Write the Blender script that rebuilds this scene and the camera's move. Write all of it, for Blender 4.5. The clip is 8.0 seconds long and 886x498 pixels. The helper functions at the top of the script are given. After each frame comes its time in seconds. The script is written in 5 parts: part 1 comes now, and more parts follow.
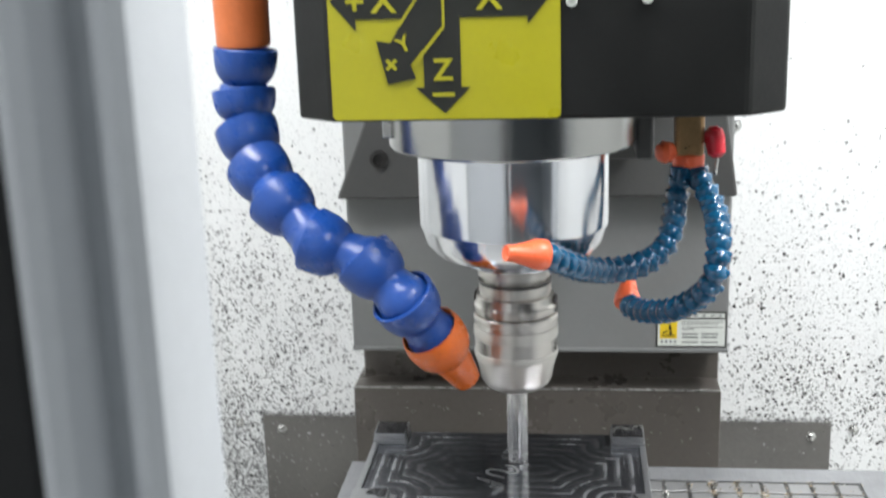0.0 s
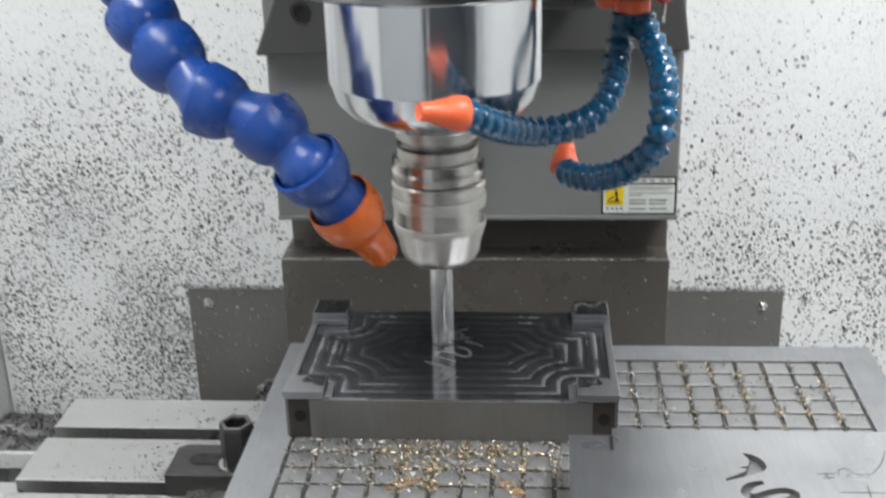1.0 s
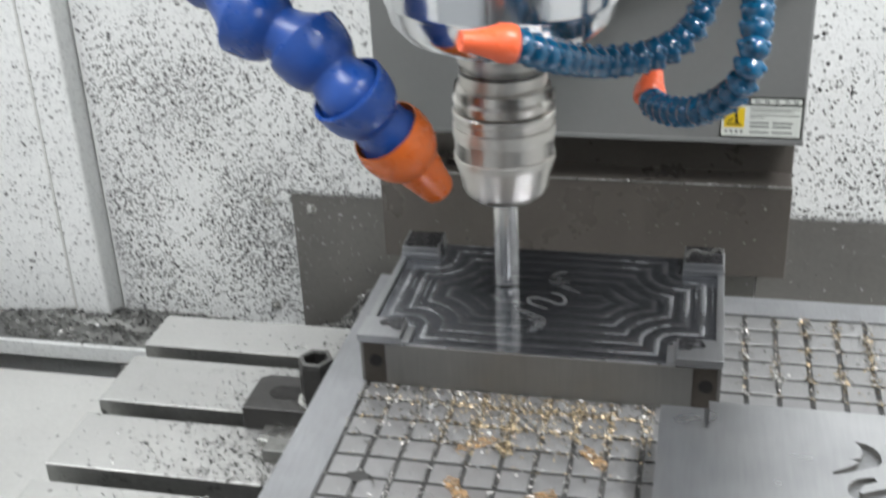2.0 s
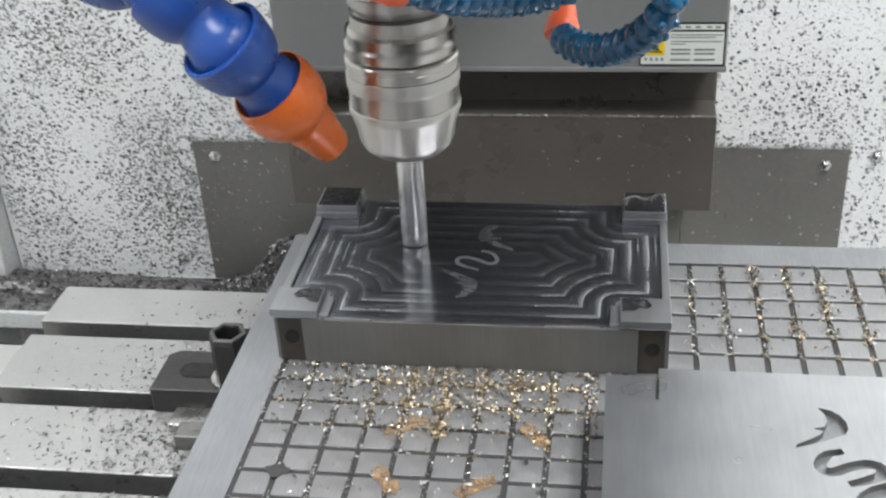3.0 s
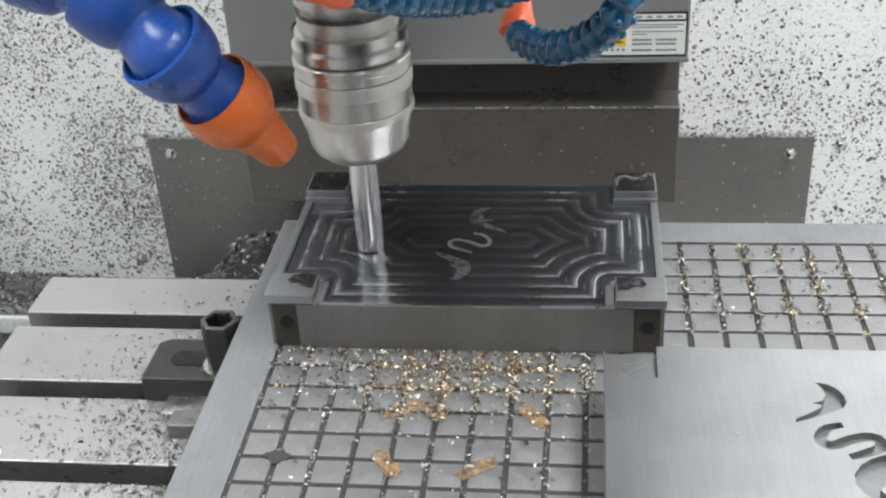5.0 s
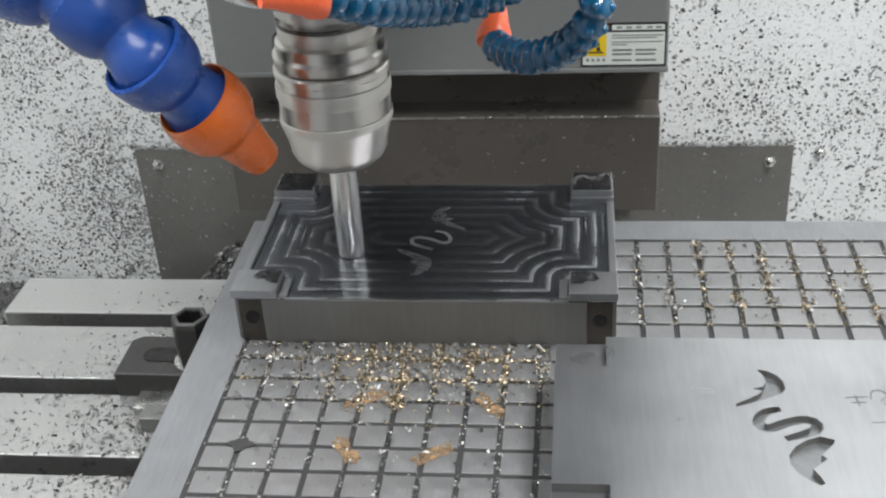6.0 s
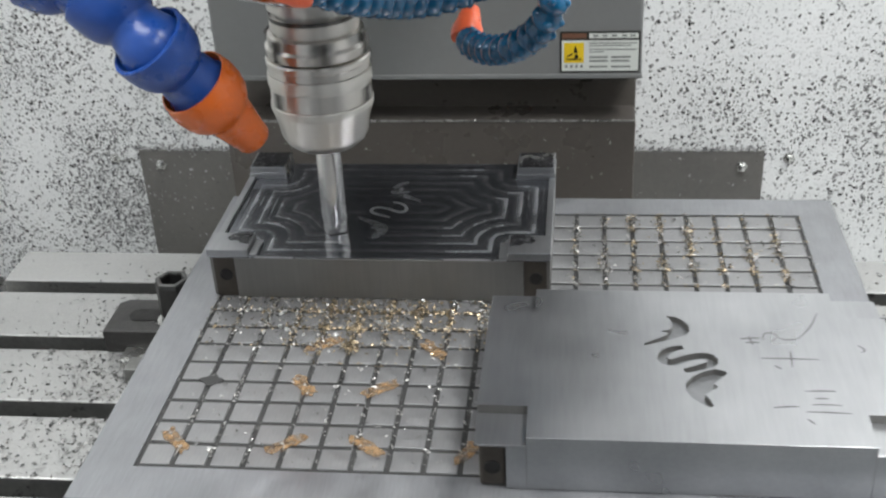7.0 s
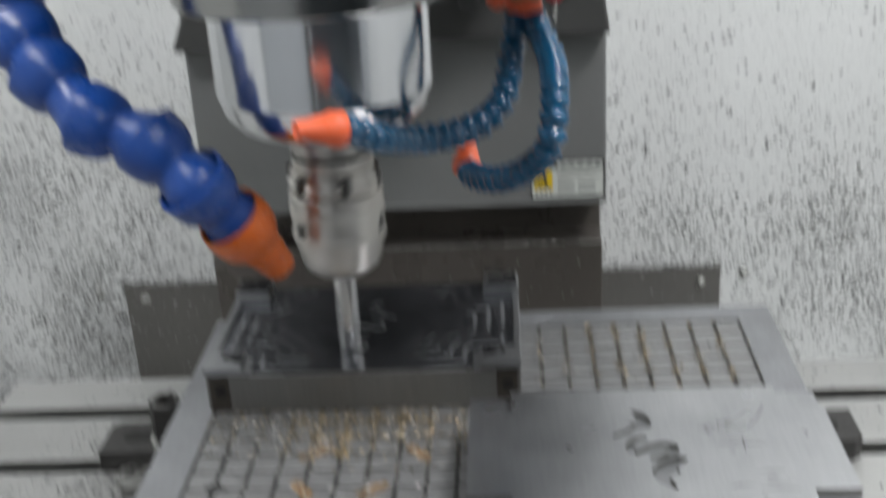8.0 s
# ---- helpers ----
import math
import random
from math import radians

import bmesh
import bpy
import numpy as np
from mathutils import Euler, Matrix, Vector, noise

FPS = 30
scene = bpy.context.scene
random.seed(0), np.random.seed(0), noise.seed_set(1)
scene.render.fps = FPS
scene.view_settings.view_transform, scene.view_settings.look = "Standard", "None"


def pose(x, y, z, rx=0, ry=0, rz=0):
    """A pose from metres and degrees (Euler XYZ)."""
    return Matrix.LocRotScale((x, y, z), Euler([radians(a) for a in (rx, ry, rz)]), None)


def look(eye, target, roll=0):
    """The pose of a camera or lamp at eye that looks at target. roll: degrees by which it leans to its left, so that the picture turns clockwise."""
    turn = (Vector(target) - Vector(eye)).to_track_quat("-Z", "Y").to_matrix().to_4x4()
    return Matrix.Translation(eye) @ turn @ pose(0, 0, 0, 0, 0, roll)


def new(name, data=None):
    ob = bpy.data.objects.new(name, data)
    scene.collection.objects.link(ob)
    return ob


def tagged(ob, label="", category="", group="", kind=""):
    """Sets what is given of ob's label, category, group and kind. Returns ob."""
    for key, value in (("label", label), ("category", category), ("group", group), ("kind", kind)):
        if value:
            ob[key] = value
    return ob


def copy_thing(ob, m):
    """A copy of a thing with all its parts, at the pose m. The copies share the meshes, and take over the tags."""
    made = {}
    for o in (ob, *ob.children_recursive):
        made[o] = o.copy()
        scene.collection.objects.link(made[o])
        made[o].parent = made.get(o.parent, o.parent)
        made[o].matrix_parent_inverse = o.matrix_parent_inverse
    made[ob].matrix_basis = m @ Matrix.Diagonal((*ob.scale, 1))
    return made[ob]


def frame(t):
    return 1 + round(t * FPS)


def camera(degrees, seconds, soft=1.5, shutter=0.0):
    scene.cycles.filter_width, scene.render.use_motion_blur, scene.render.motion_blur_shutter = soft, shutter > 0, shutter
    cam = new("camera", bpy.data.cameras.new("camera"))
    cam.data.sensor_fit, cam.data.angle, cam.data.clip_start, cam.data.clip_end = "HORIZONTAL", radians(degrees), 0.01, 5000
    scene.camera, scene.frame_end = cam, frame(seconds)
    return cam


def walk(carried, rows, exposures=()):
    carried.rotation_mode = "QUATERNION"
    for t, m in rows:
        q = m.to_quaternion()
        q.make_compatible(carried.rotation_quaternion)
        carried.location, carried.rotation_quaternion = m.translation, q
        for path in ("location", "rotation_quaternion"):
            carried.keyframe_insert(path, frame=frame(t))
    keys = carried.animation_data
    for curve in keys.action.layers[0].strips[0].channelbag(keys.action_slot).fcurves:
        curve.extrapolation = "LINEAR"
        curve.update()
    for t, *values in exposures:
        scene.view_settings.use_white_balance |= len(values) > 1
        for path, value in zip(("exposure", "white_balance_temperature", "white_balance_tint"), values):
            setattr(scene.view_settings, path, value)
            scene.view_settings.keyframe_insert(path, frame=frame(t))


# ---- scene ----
cam = camera(41.06, 8.0, soft=2.2, shutter=0.7)
# seconds, x, y, z, yaw, pitch, roll
PATH = [
    (0, 0.0452, -0.8483, 1.3944, 6.16, -14.90, 1.79),
    (0.2, 0.0480, -0.8261, 1.3911, 6.10, -16.02, 1.41),
    (0.3, 0.0521, -0.8161, 1.3884, 5.80, -16.64, 1.51),
    (0.5, 0.0550, -0.7948, 1.3776, 5.13, -18.53, 1.50),
    (0.7, 0.0583, -0.7822, 1.3752, 4.69, -20.30, 1.50),
    (1, 0.0643, -0.7557, 1.3661, 4.14, -21.51, 1.52),
    (1.2, 0.0756, -0.7379, 1.3632, 4.17, -23.08, 1.74),
    (1.5, 0.0925, -0.7189, 1.3609, 6.37, -25.23, 2.55),
    (1.7, 0.1008, -0.6964, 1.3648, 9.57, -25.25, 3.73),
    (1.8, 0.1067, -0.6910, 1.3667, 10.42, -25.41, 3.09),
    (2, 0.1192, -0.6780, 1.3672, 12.21, -26.61, 2.42),
    (2.2, 0.1285, -0.6675, 1.3637, 11.36, -27.67, 2.92),
    (3.3, 0.1191, -0.5967, 1.3531, 7.27, -30.97, 2.92),
    (3.4, 0.1198, -0.5961, 1.3529, 7.12, -31.10, 2.98),
    (3.5, 0.1205, -0.5955, 1.3527, 7.11, -31.23, 3.03),
    (3.6, 0.1203, -0.5939, 1.3524, 7.16, -31.38, 3.06),
    (3.7, 0.1200, -0.5922, 1.3521, 7.20, -31.62, 3.09),
    (3.8, 0.1198, -0.5906, 1.3519, 7.13, -31.57, 3.12),
    (3.9, 0.1195, -0.5889, 1.3516, 7.07, -31.52, 3.15),
    (4, 0.1193, -0.5873, 1.3513, 7.10, -31.59, 3.18),
    (4.1, 0.1197, -0.5875, 1.3515, 7.09, -31.51, 3.23),
    (4.2, 0.1200, -0.5877, 1.3517, 6.51, -31.08, 3.28),
    (5.3, 0.1278, -0.5840, 1.3535, 6.08, -31.29, 3.07),
    (5.4, 0.1283, -0.5853, 1.3536, 6.04, -31.28, 3.03),
    (5.5, 0.1287, -0.5866, 1.3536, 6.09, -31.30, 3.00),
    (5.6, 0.1298, -0.5887, 1.3542, 6.06, -31.34, 3.03),
    (5.7, 0.1309, -0.5908, 1.3547, 5.77, -31.21, 3.06),
    (5.8, 0.1321, -0.5930, 1.3553, 5.68, -31.10, 3.08),
    (5.9, 0.1332, -0.5951, 1.3558, 5.68, -30.92, 3.11),
    (6, 0.1343, -0.5972, 1.3564, 5.70, -30.70, 3.14),
    (6.1, 0.1356, -0.6024, 1.3570, 5.68, -30.63, 3.08),
    (6.2, 0.1370, -0.6076, 1.3576, 5.81, -30.33, 3.02),
    (6.3, 0.1383, -0.6129, 1.3582, 5.93, -30.14, 2.97),
    (6.4, 0.1397, -0.6181, 1.3588, 5.88, -30.14, 2.91),
    (6.5, 0.1410, -0.6233, 1.3594, 5.84, -30.14, 2.85),
    (6.6, 0.1446, -0.6320, 1.3602, 5.76, -30.24, 2.82),
    (7, 0.1590, -0.6670, 1.3633, 6.09, -29.52, 2.72),
    (7.3, 0.1556, -0.6850, 1.3705, 5.64, -28.75, 2.54),
    (7.5, 0.1510, -0.6933, 1.3702, 4.90, -28.30, 1.85),
    (7.7, 0.1371, -0.7012, 1.3715, 4.33, -28.13, 2.66),
    (7.9, 0.1242, -0.7210, 1.3819, 2.53, -25.38, 3.02),
    (8, 0.1175, -0.7341, 1.3887, 2.41, -23.43, 3.18),
]
EXPOSURES = [(0.0, 0.32), (0.5, 0.0), (1.0, -0.05), (1.5, -0.18), (2.0, 0.09), (3.5, 0.1), (4.0, 0.12), (5.5, 0.02), (6.0, -0.06), (6.5, -0.05), (7.0, -0.12), (7.5, -0.24), (8.0, -0.56)]
walk(cam, [(t, pose(x, y, z, 90 + pitch, roll, yaw)) for t, x, y, z, yaw, pitch, roll in PATH], EXPOSURES)

# how far the work table stands from its plan place: seconds, x, y
TABLE = [
    (0, -0.0418, -0.0482),
    (0.5, -0.0312, -0.0476),
    (1, -0.0222, -0.0480),
    (1.5, -0.0106, -0.0525),
    (1.7, -0.0077, -0.0518),
    (2, -0.0017, -0.0495),
    (2.2, 0.0005, -0.0454),
    (3.3, 0.0145, -0.0487),
    (3.4, 0.0165, -0.0481),
    (3.5, 0.0178, -0.0476),
    (3.6, 0.0200, -0.0452),
    (3.7, 0.0220, -0.0442),
    (3.8, 0.0232, -0.0426),
    (3.9, 0.0235, -0.0412),
    (4, 0.0232, -0.0411),
    (4.1, 0.0238, -0.0409),
    (4.2, 0.0292, -0.0372),
    (5.3, 0.0256, -0.0226),
    (5.4, 0.0248, -0.0226),
    (5.5, 0.0231, -0.0212),
    (5.6, 0.0226, -0.0199),
    (5.7, 0.0193, -0.0177),
    (5.8, 0.0172, -0.0170),
    (5.9, 0.0169, -0.0154),
    (6, 0.0153, -0.0131),
    (6.1, 0.0171, -0.0160),
    (6.2, 0.0156, -0.0139),
    (6.3, 0.0121, -0.0080),
    (6.4, 0.0102, -0.0068),
    (6.5, 0.0090, -0.0049),
    (6.6, 0.0089, -0.0048),
    (7, -0.0000, -0.0000),
    (7.3, -0.0097, 0.0048),
    (7.5, -0.0111, 0.0016),
    (7.8, -0.0187, 0.0061),
    (8, -0.0220, 0.0034),
]

# ---- light ----
world = bpy.data.worlds.new("workshop_air")
scene.world = world
world.use_nodes = True
world.node_tree.nodes["Background"].inputs[0].default_value = (0.86, 0.93, 1.0, 1)
world.node_tree.nodes["Background"].inputs[1].default_value = 0.3


def area_lamp(name, eye, target, sx, sy, watts, colour):
    data = bpy.data.lights.new(name, "AREA")
    data.shape, data.size, data.size_y, data.energy, data.color = "RECTANGLE", sx, sy, watts, colour
    ob = new(name, data)
    ob.matrix_world = look(eye, target)
    return ob


area_lamp("work_light", (0.66, -0.14, 2.08), (0.13, 0.12, 0.95), 0.66, 0.16, 18.0, (0.975, 0.985, 1.0))
area_lamp("work_light", (-0.50, -0.25, 2.08), (-0.2, 0.4, 0.9), 0.80, 0.18, 12.0, (0.975, 0.985, 1.0))
# two unseen lamps added to light the outside and give the chrome contrast
area_lamp("added_unseen_light", (-0.75, -1.75, 2.62), (-0.75, -1.75, 0), 0.25, 1.2, 18, (0.95, 0.98, 1.0))
area_lamp("added_unseen_light", (0.95, -1.75, 2.62), (0.95, -1.75, 0), 0.25, 1.2, 18, (0.95, 0.98, 1.0))


# ---- materials ----
class Nodes:
    """A short way to write node trees."""

    def __init__(self, name):
        self.mat = bpy.data.materials.new(name)
        self.mat.use_nodes = True
        self.tree = self.mat.node_tree
        self.bsdf = self.tree.nodes["Principled BSDF"]
        self.coord = None

    def obj(self):
        if self.coord is None:
            self.coord = self.tree.nodes.new("ShaderNodeTexCoord").outputs["Object"]
        return self.coord

    def math(self, op, a, b=0.0):
        n = self.tree.nodes.new("ShaderNodeMath")
        n.operation = op
        for i, v in enumerate((a, b)):
            if isinstance(v, bpy.types.NodeSocket):
                self.tree.links.new(v, n.inputs[i])
            else:
                n.inputs[i].default_value = v
        return n.outputs[0]

    def noise(self, scale, detail=3.0, rough=0.55, stretch=None):
        vec = self.obj()
        if stretch:
            m = self.tree.nodes.new("ShaderNodeMapping")
            m.inputs["Scale"].default_value = stretch
            self.tree.links.new(vec, m.inputs["Vector"])
            vec = m.outputs[0]
        n = self.tree.nodes.new("ShaderNodeTexNoise")
        self.tree.links.new(vec, n.inputs["Vector"])
        n.inputs["Scale"].default_value = scale
        n.inputs["Detail"].default_value = detail
        n.inputs["Roughness"].default_value = rough
        return n.outputs[0]

    def ramp(self, fac, stops):
        n = self.tree.nodes.new("ShaderNodeValToRGB")
        els = n.color_ramp.elements
        while len(els) < len(stops):
            els.new(0.5)
        for e, (at, c) in zip(els, stops):
            e.position = at
            e.color = (*c, 1) if isinstance(c, tuple) else (c, c, c, 1)
        self.tree.links.new(fac, n.inputs[0])
        return n.outputs[0]

    def mix(self, fac, a, b, blend="MIX"):
        n = self.tree.nodes.new("ShaderNodeMix")
        n.data_type, n.blend_type = "RGBA", blend
        for i, v in ((0, fac), (6, a), (7, b)):
            if isinstance(v, bpy.types.NodeSocket):
                self.tree.links.new(v, n.inputs[i])
            elif i == 0:
                n.inputs[i].default_value = v
            else:
                n.inputs[i].default_value = (*v, 1)
        return n.outputs[2]

    def set(self, name, v):
        if isinstance(v, bpy.types.NodeSocket):
            self.tree.links.new(v, self.bsdf.inputs[name])
        elif isinstance(v, tuple):
            self.bsdf.inputs[name].default_value = (*v, 1)
        else:
            self.bsdf.inputs[name].default_value = v

    def bump(self, height, strength=0.2, distance=0.001):
        n = self.tree.nodes.new("ShaderNodeBump")
        n.inputs["Strength"].default_value = strength
        n.inputs["Distance"].default_value = distance
        self.tree.links.new(height, n.inputs["Height"])
        self.tree.links.new(n.outputs[0], self.bsdf.inputs["Normal"])


def surface(name, colour, rough, metal=0.0, vary=0.12, scale=12.0, fine=220.0, bump=0.15, stretch=None, rough_vary=0.12, coat=0.0, dirt=None):
    """A surface with two scales of variation in colour and gloss, and fine relief."""
    n = Nodes(name)
    big, small = n.noise(scale, 4.0), n.noise(fine, 2.0, 0.6, stretch)
    lo, hi = tuple(max(0.0, c * (1 - 2 * vary)) for c in colour), tuple(min(1, c * (1 + 2 * vary)) for c in colour)
    base = n.ramp(big, [(0.1, lo), (0.9, hi)])
    base = n.mix(0.35, base, n.ramp(small, [(0.1, lo), (0.9, hi)]))
    if dirt:
        spots = n.ramp(n.noise(dirt[1], 5.0, 0.7), [(dirt[2], 0.0), (dirt[2] + 0.08, 1.0)])
        base = n.mix(spots, base, dirt[0])
    n.set("Base Color", base)
    n.set("Metallic", metal)
    n.set("Roughness", n.ramp(n.noise(scale * 2.3, 4.0), [(0.1, max(0.03, rough - 2 * rough_vary)), (0.9, min(1, rough + 2 * rough_vary))]))
    n.bump(small, bump)
    if coat:
        n.set("Coat Weight", coat)
    return n.mat


def cell_surface():
    n = Nodes("ground_pole_steel")
    info = n.tree.nodes.new("ShaderNodeObjectInfo").outputs["Random"]
    big, small = n.noise(60, 4.0), n.noise(900, 2.0, 0.6, (1, 0.12, 1))
    base = n.mix(0.4, n.ramp(info, [(0.0, 0.265), (1.0, 0.34)]), n.ramp(big, [(0.3, 0.23), (0.7, 0.37)]))
    base = n.mix(0.25, base, n.ramp(small, [(0.3, 0.26), (0.7, 0.40)]))
    n.set("Base Color", base)
    n.set("Metallic", 0.75)
    n.set("Roughness", n.ramp(big, [(0.3, 0.34), (0.7, 0.52)]))
    n.bump(small, 0.1)
    return n.mat


def milled_floor():
    """Bright steel with the cutter's nested passes round the corner pads, the ridges' highlights painted as paler
    colour.
    """
    n = Nodes("milled_floor_steel")
    sep = n.tree.nodes.new("ShaderNodeSeparateXYZ")
    n.tree.links.new(n.obj(), sep.inputs[0])
    ax, ay = n.math("ABSOLUTE", sep.outputs[0]), n.math("ABSOLUTE", sep.outputs[1])
    dx, dy = n.math("SUBTRACT", 0.1080, ax), n.math("SUBTRACT", 0.0685, ay)
    qx, qy = n.math("MAXIMUM", n.math("SUBTRACT", dx, 0.0260), 0.0), n.math("MAXIMUM", n.math("SUBTRACT", dy, 0.0240), 0.0)
    dc = n.math("SQRT", n.math("ADD", n.math("MULTIPLY", qx, qx), n.math("MULTIPLY", qy, qy)))
    d = n.math("MINIMUM", n.math("MINIMUM", dx, n.math("ADD", dy, 0.0015)), dc)
    wob = n.math("MULTIPLY", n.math("SUBTRACT", n.noise(45, 2.0), 0.5), 0.0016)
    d = n.math("ADD", d, wob)
    saw = n.math("FRACT", n.math("DIVIDE", d, 0.0102))
    # each ridge's highlight and its fading go into the colour
    line = n.ramp(saw, [(0.0, 0.55), (0.10, 1.0), (0.30, 0.55), (0.52, 0.12), (0.78, 0.0), (0.95, 0.20)])
    # a second, broken pass between the main ones
    half = n.ramp(n.math("FRACT", n.math("ADD", n.math("DIVIDE", d, 0.0102), 0.42)), [(0.0, 0.0), (0.06, 0.55), (0.16, 0.12), (0.3, 0.0)])
    half = n.mix(1.0, half, n.ramp(n.noise(34, 3.0, 0.6), [(0.48, 0.0), (0.60, 1.0)]), "MULTIPLY")
    line = n.mix(1.0, line, half, "ADD")
    scrub = n.noise(21, 4.0, 0.62)
    line = n.mix(1.0, line, n.ramp(scrub, [(0.38, 0.08), (0.60, 1.0)]), "MULTIPLY")
    # the painted highlights are weaker towards the middle of the length
    line = n.mix(1.0, line, n.ramp(ax, [(0.015, 0.32), (0.065, 1.0)]), "MULTIPLY")
    line = n.mix(1.0, line, n.ramp(dx, [(0.0055, 0.12), (0.0085, 1.0)]), "MULTIPLY")
    fine = n.noise(700, 2.0, 0.5, (0.15, 1, 1))
    n.set("Base Color", n.mix(line, n.mix(fine, (0.105, 0.110, 0.124), (0.175, 0.180, 0.197)), (0.56, 0.57, 0.59)))
    n.set("Metallic", 0.9)
    n.set("Roughness", n.ramp(line, [(0.0, 0.12), (1.0, 0.38)]))
    n.bump(line, 0.5, 0.0006)
    return n.mat


def plate_surface():
    """Ground plate steel: fine brushing, soft cloudy smears of dried coolant."""
    n = Nodes("milled_plate_steel")
    cloud, brush = n.noise(14, 3.0, 0.5), n.noise(420, 2.0, 0.6, (1, 0.08, 1))
    base = n.mix(n.ramp(cloud, [(0.0, 0.0), (1.0, 1.0)]), (0.20, 0.207, 0.218), (0.53, 0.537, 0.547))
    base = n.mix(0.25, base, n.ramp(brush, [(0.3, 0.34), (0.7, 0.46)]))
    n.set("Base Color", base)
    n.set("Metallic", 0.92)
    n.set("Roughness", n.ramp(n.noise(23, 2.0, 0.5), [(0.0, 0.20), (1.0, 0.42)]))
    n.bump(brush, 0.04)
    return n.mat


def chip_surface(name, lo, hi, rough=0.35, metal=0.9):
    n = Nodes(name)
    geo = n.tree.nodes.new("ShaderNodeNewGeometry").outputs["Random Per Island"]
    n.set("Base Color", n.ramp(geo, [(0.0, lo), (1.0, hi)]))
    n.set("Metallic", metal)
    n.set("Roughness", rough)
    return n.mat


def white_paint():
    n = Nodes("white_enclosure_paint")
    big, spots = n.noise(3.5, 4.0), n.noise(150, 3.0, 0.65)
    base = n.ramp(big, [(0.3, (0.80, 0.81, 0.80)), (0.7, (0.87, 0.88, 0.87))])
    fog = n.ramp(spots, [(0.54, 0.0), (0.76, 0.40)])
    base = n.mix(fog, base, (0.42, 0.43, 0.43))
    specks = n.mix(1.0, n.ramp(n.noise(310, 2.0, 0.5), [(0.57, 0.0), (0.67, 0.4)]), n.ramp(n.noise(5.0, 3.0), [(0.35, 0.25), (0.62, 1.0)]), "MULTIPLY")
    n.set("Base Color", n.mix(specks, base, (0.30, 0.30, 0.30)))
    n.set("Roughness", n.ramp(n.noise(20, 3.0), [(0.3, 0.32), (0.7, 0.5)]))
    n.bump(spots, 0.15)
    return n.mat


M_WHITE = white_paint()
M_GREY_COVER = surface("grey_cover_paint", (0.165, 0.168, 0.165), 0.45, 0.0, 0.06, 9, 160, 0.12, dirt=((0.09, 0.09, 0.085), 130, 0.71))
M_BROWN = surface("oily_dark_sheet", (0.108, 0.097, 0.086), 0.34, 0.3, 0.16, 7, 150, 0.12)
M_WING = surface("oily_dark_panel", (0.160, 0.154, 0.142), 0.45, 0.2, 0.16, 9, 170, 0.12, dirt=((0.05, 0.05, 0.045), 150, 0.66))
M_BLACK = surface("black_head_paint", (0.0065, 0.007, 0.0065), 0.5, 0.0, 0.2, 8, 260, 0.12)
M_DARK_BRACKET = surface("dark_grey_casting", (0.055, 0.055, 0.053), 0.5, 0.0, 0.12, 10, 200, 0.2)
M_CHROME = surface("polished_spindle_steel", (0.78, 0.79, 0.81), 0.16, 1.0, 0.03, 14, 300, 0.02, rough_vary=0.04)
M_BLACK.node_tree.nodes["Principled BSDF"].inputs["Specular IOR Level"].default_value = 0.3


def ground_round(mat, amount):
    """Fine grinding round the z axis draws reflections out along it."""
    tree = mat.node_tree
    tan = tree.nodes.new("ShaderNodeTangent")
    tan.direction_type, tan.axis = "RADIAL", "Z"
    bsdf = tree.nodes["Principled BSDF"]
    tree.links.new(tan.outputs[0], bsdf.inputs["Tangent"])
    bsdf.inputs["Anisotropic"].default_value = amount
    bsdf.inputs["Anisotropic Rotation"].default_value = 0.25


ground_round(M_CHROME, 0.8)
M_TURNED = surface("turned_flange_steel", (0.35, 0.35, 0.34), 0.18, 1.0, 0.06, 16, 500, 0.05, (1, 1, 8), 0.06)
M_HOLDER_BRIGHT = surface("polished_holder_steel", (0.60, 0.575, 0.54), 0.31, 1.0, 0.06, 20, 500, 0.05, (1, 1, 6), 0.04)
M_HOLDER = surface("ground_holder_steel", (0.62, 0.60, 0.56), 0.48, 0.9, 0.06, 20, 500, 0.05, (1, 1, 6), 0.05)
ground_round(M_HOLDER_BRIGHT, 0.75)
ground_round(M_HOLDER, 0.6)
M_HOLDER_DARK = surface("dark_holder_steel", (0.10, 0.095, 0.09), 0.3, 0.9, 0.15, 30, 400, 0.1)
M_MILL = surface("carbide_shank", (0.70, 0.69, 0.67), 0.24, 1.0, 0.02, 30, 500, 0.0, rough_vary=0.015)
M_CHUCK = surface("ground_chuck_steel", (0.30, 0.305, 0.315), 0.42, 0.75, 0.16, 13, 700, 0.08, (1, 0.1, 1), 0.15, dirt=((0.30, 0.31, 0.32), 45, 0.66))
M_CELL = cell_surface()
M_GROOVE = surface("dark_resin_groove", (0.038, 0.038, 0.037), 0.5, 0.1, 0.25, 40, 300, 0.2)
M_TABLE = surface("worn_table_iron", (0.43, 0.43, 0.418), 0.48, 0.6, 0.10, 8, 380, 0.15, dirt=((0.33, 0.33, 0.32), 40, 0.64))
M_SLOT_SIDE = surface("dark_slot_side_iron", (0.20, 0.20, 0.19), 0.45, 0.6, 0.25, 14, 300, 0.2, dirt=((0.06, 0.06, 0.055), 50, 0.58))
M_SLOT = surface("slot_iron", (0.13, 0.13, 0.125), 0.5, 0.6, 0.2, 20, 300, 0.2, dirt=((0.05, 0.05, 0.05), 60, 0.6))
M_PLATE = plate_surface()
M_FRONT = surface("milled_side_steel", (0.20, 0.195, 0.185), 0.42, 0.7, 0.12, 22, 600, 0.1, (1, 1, 0.05), 0.1)
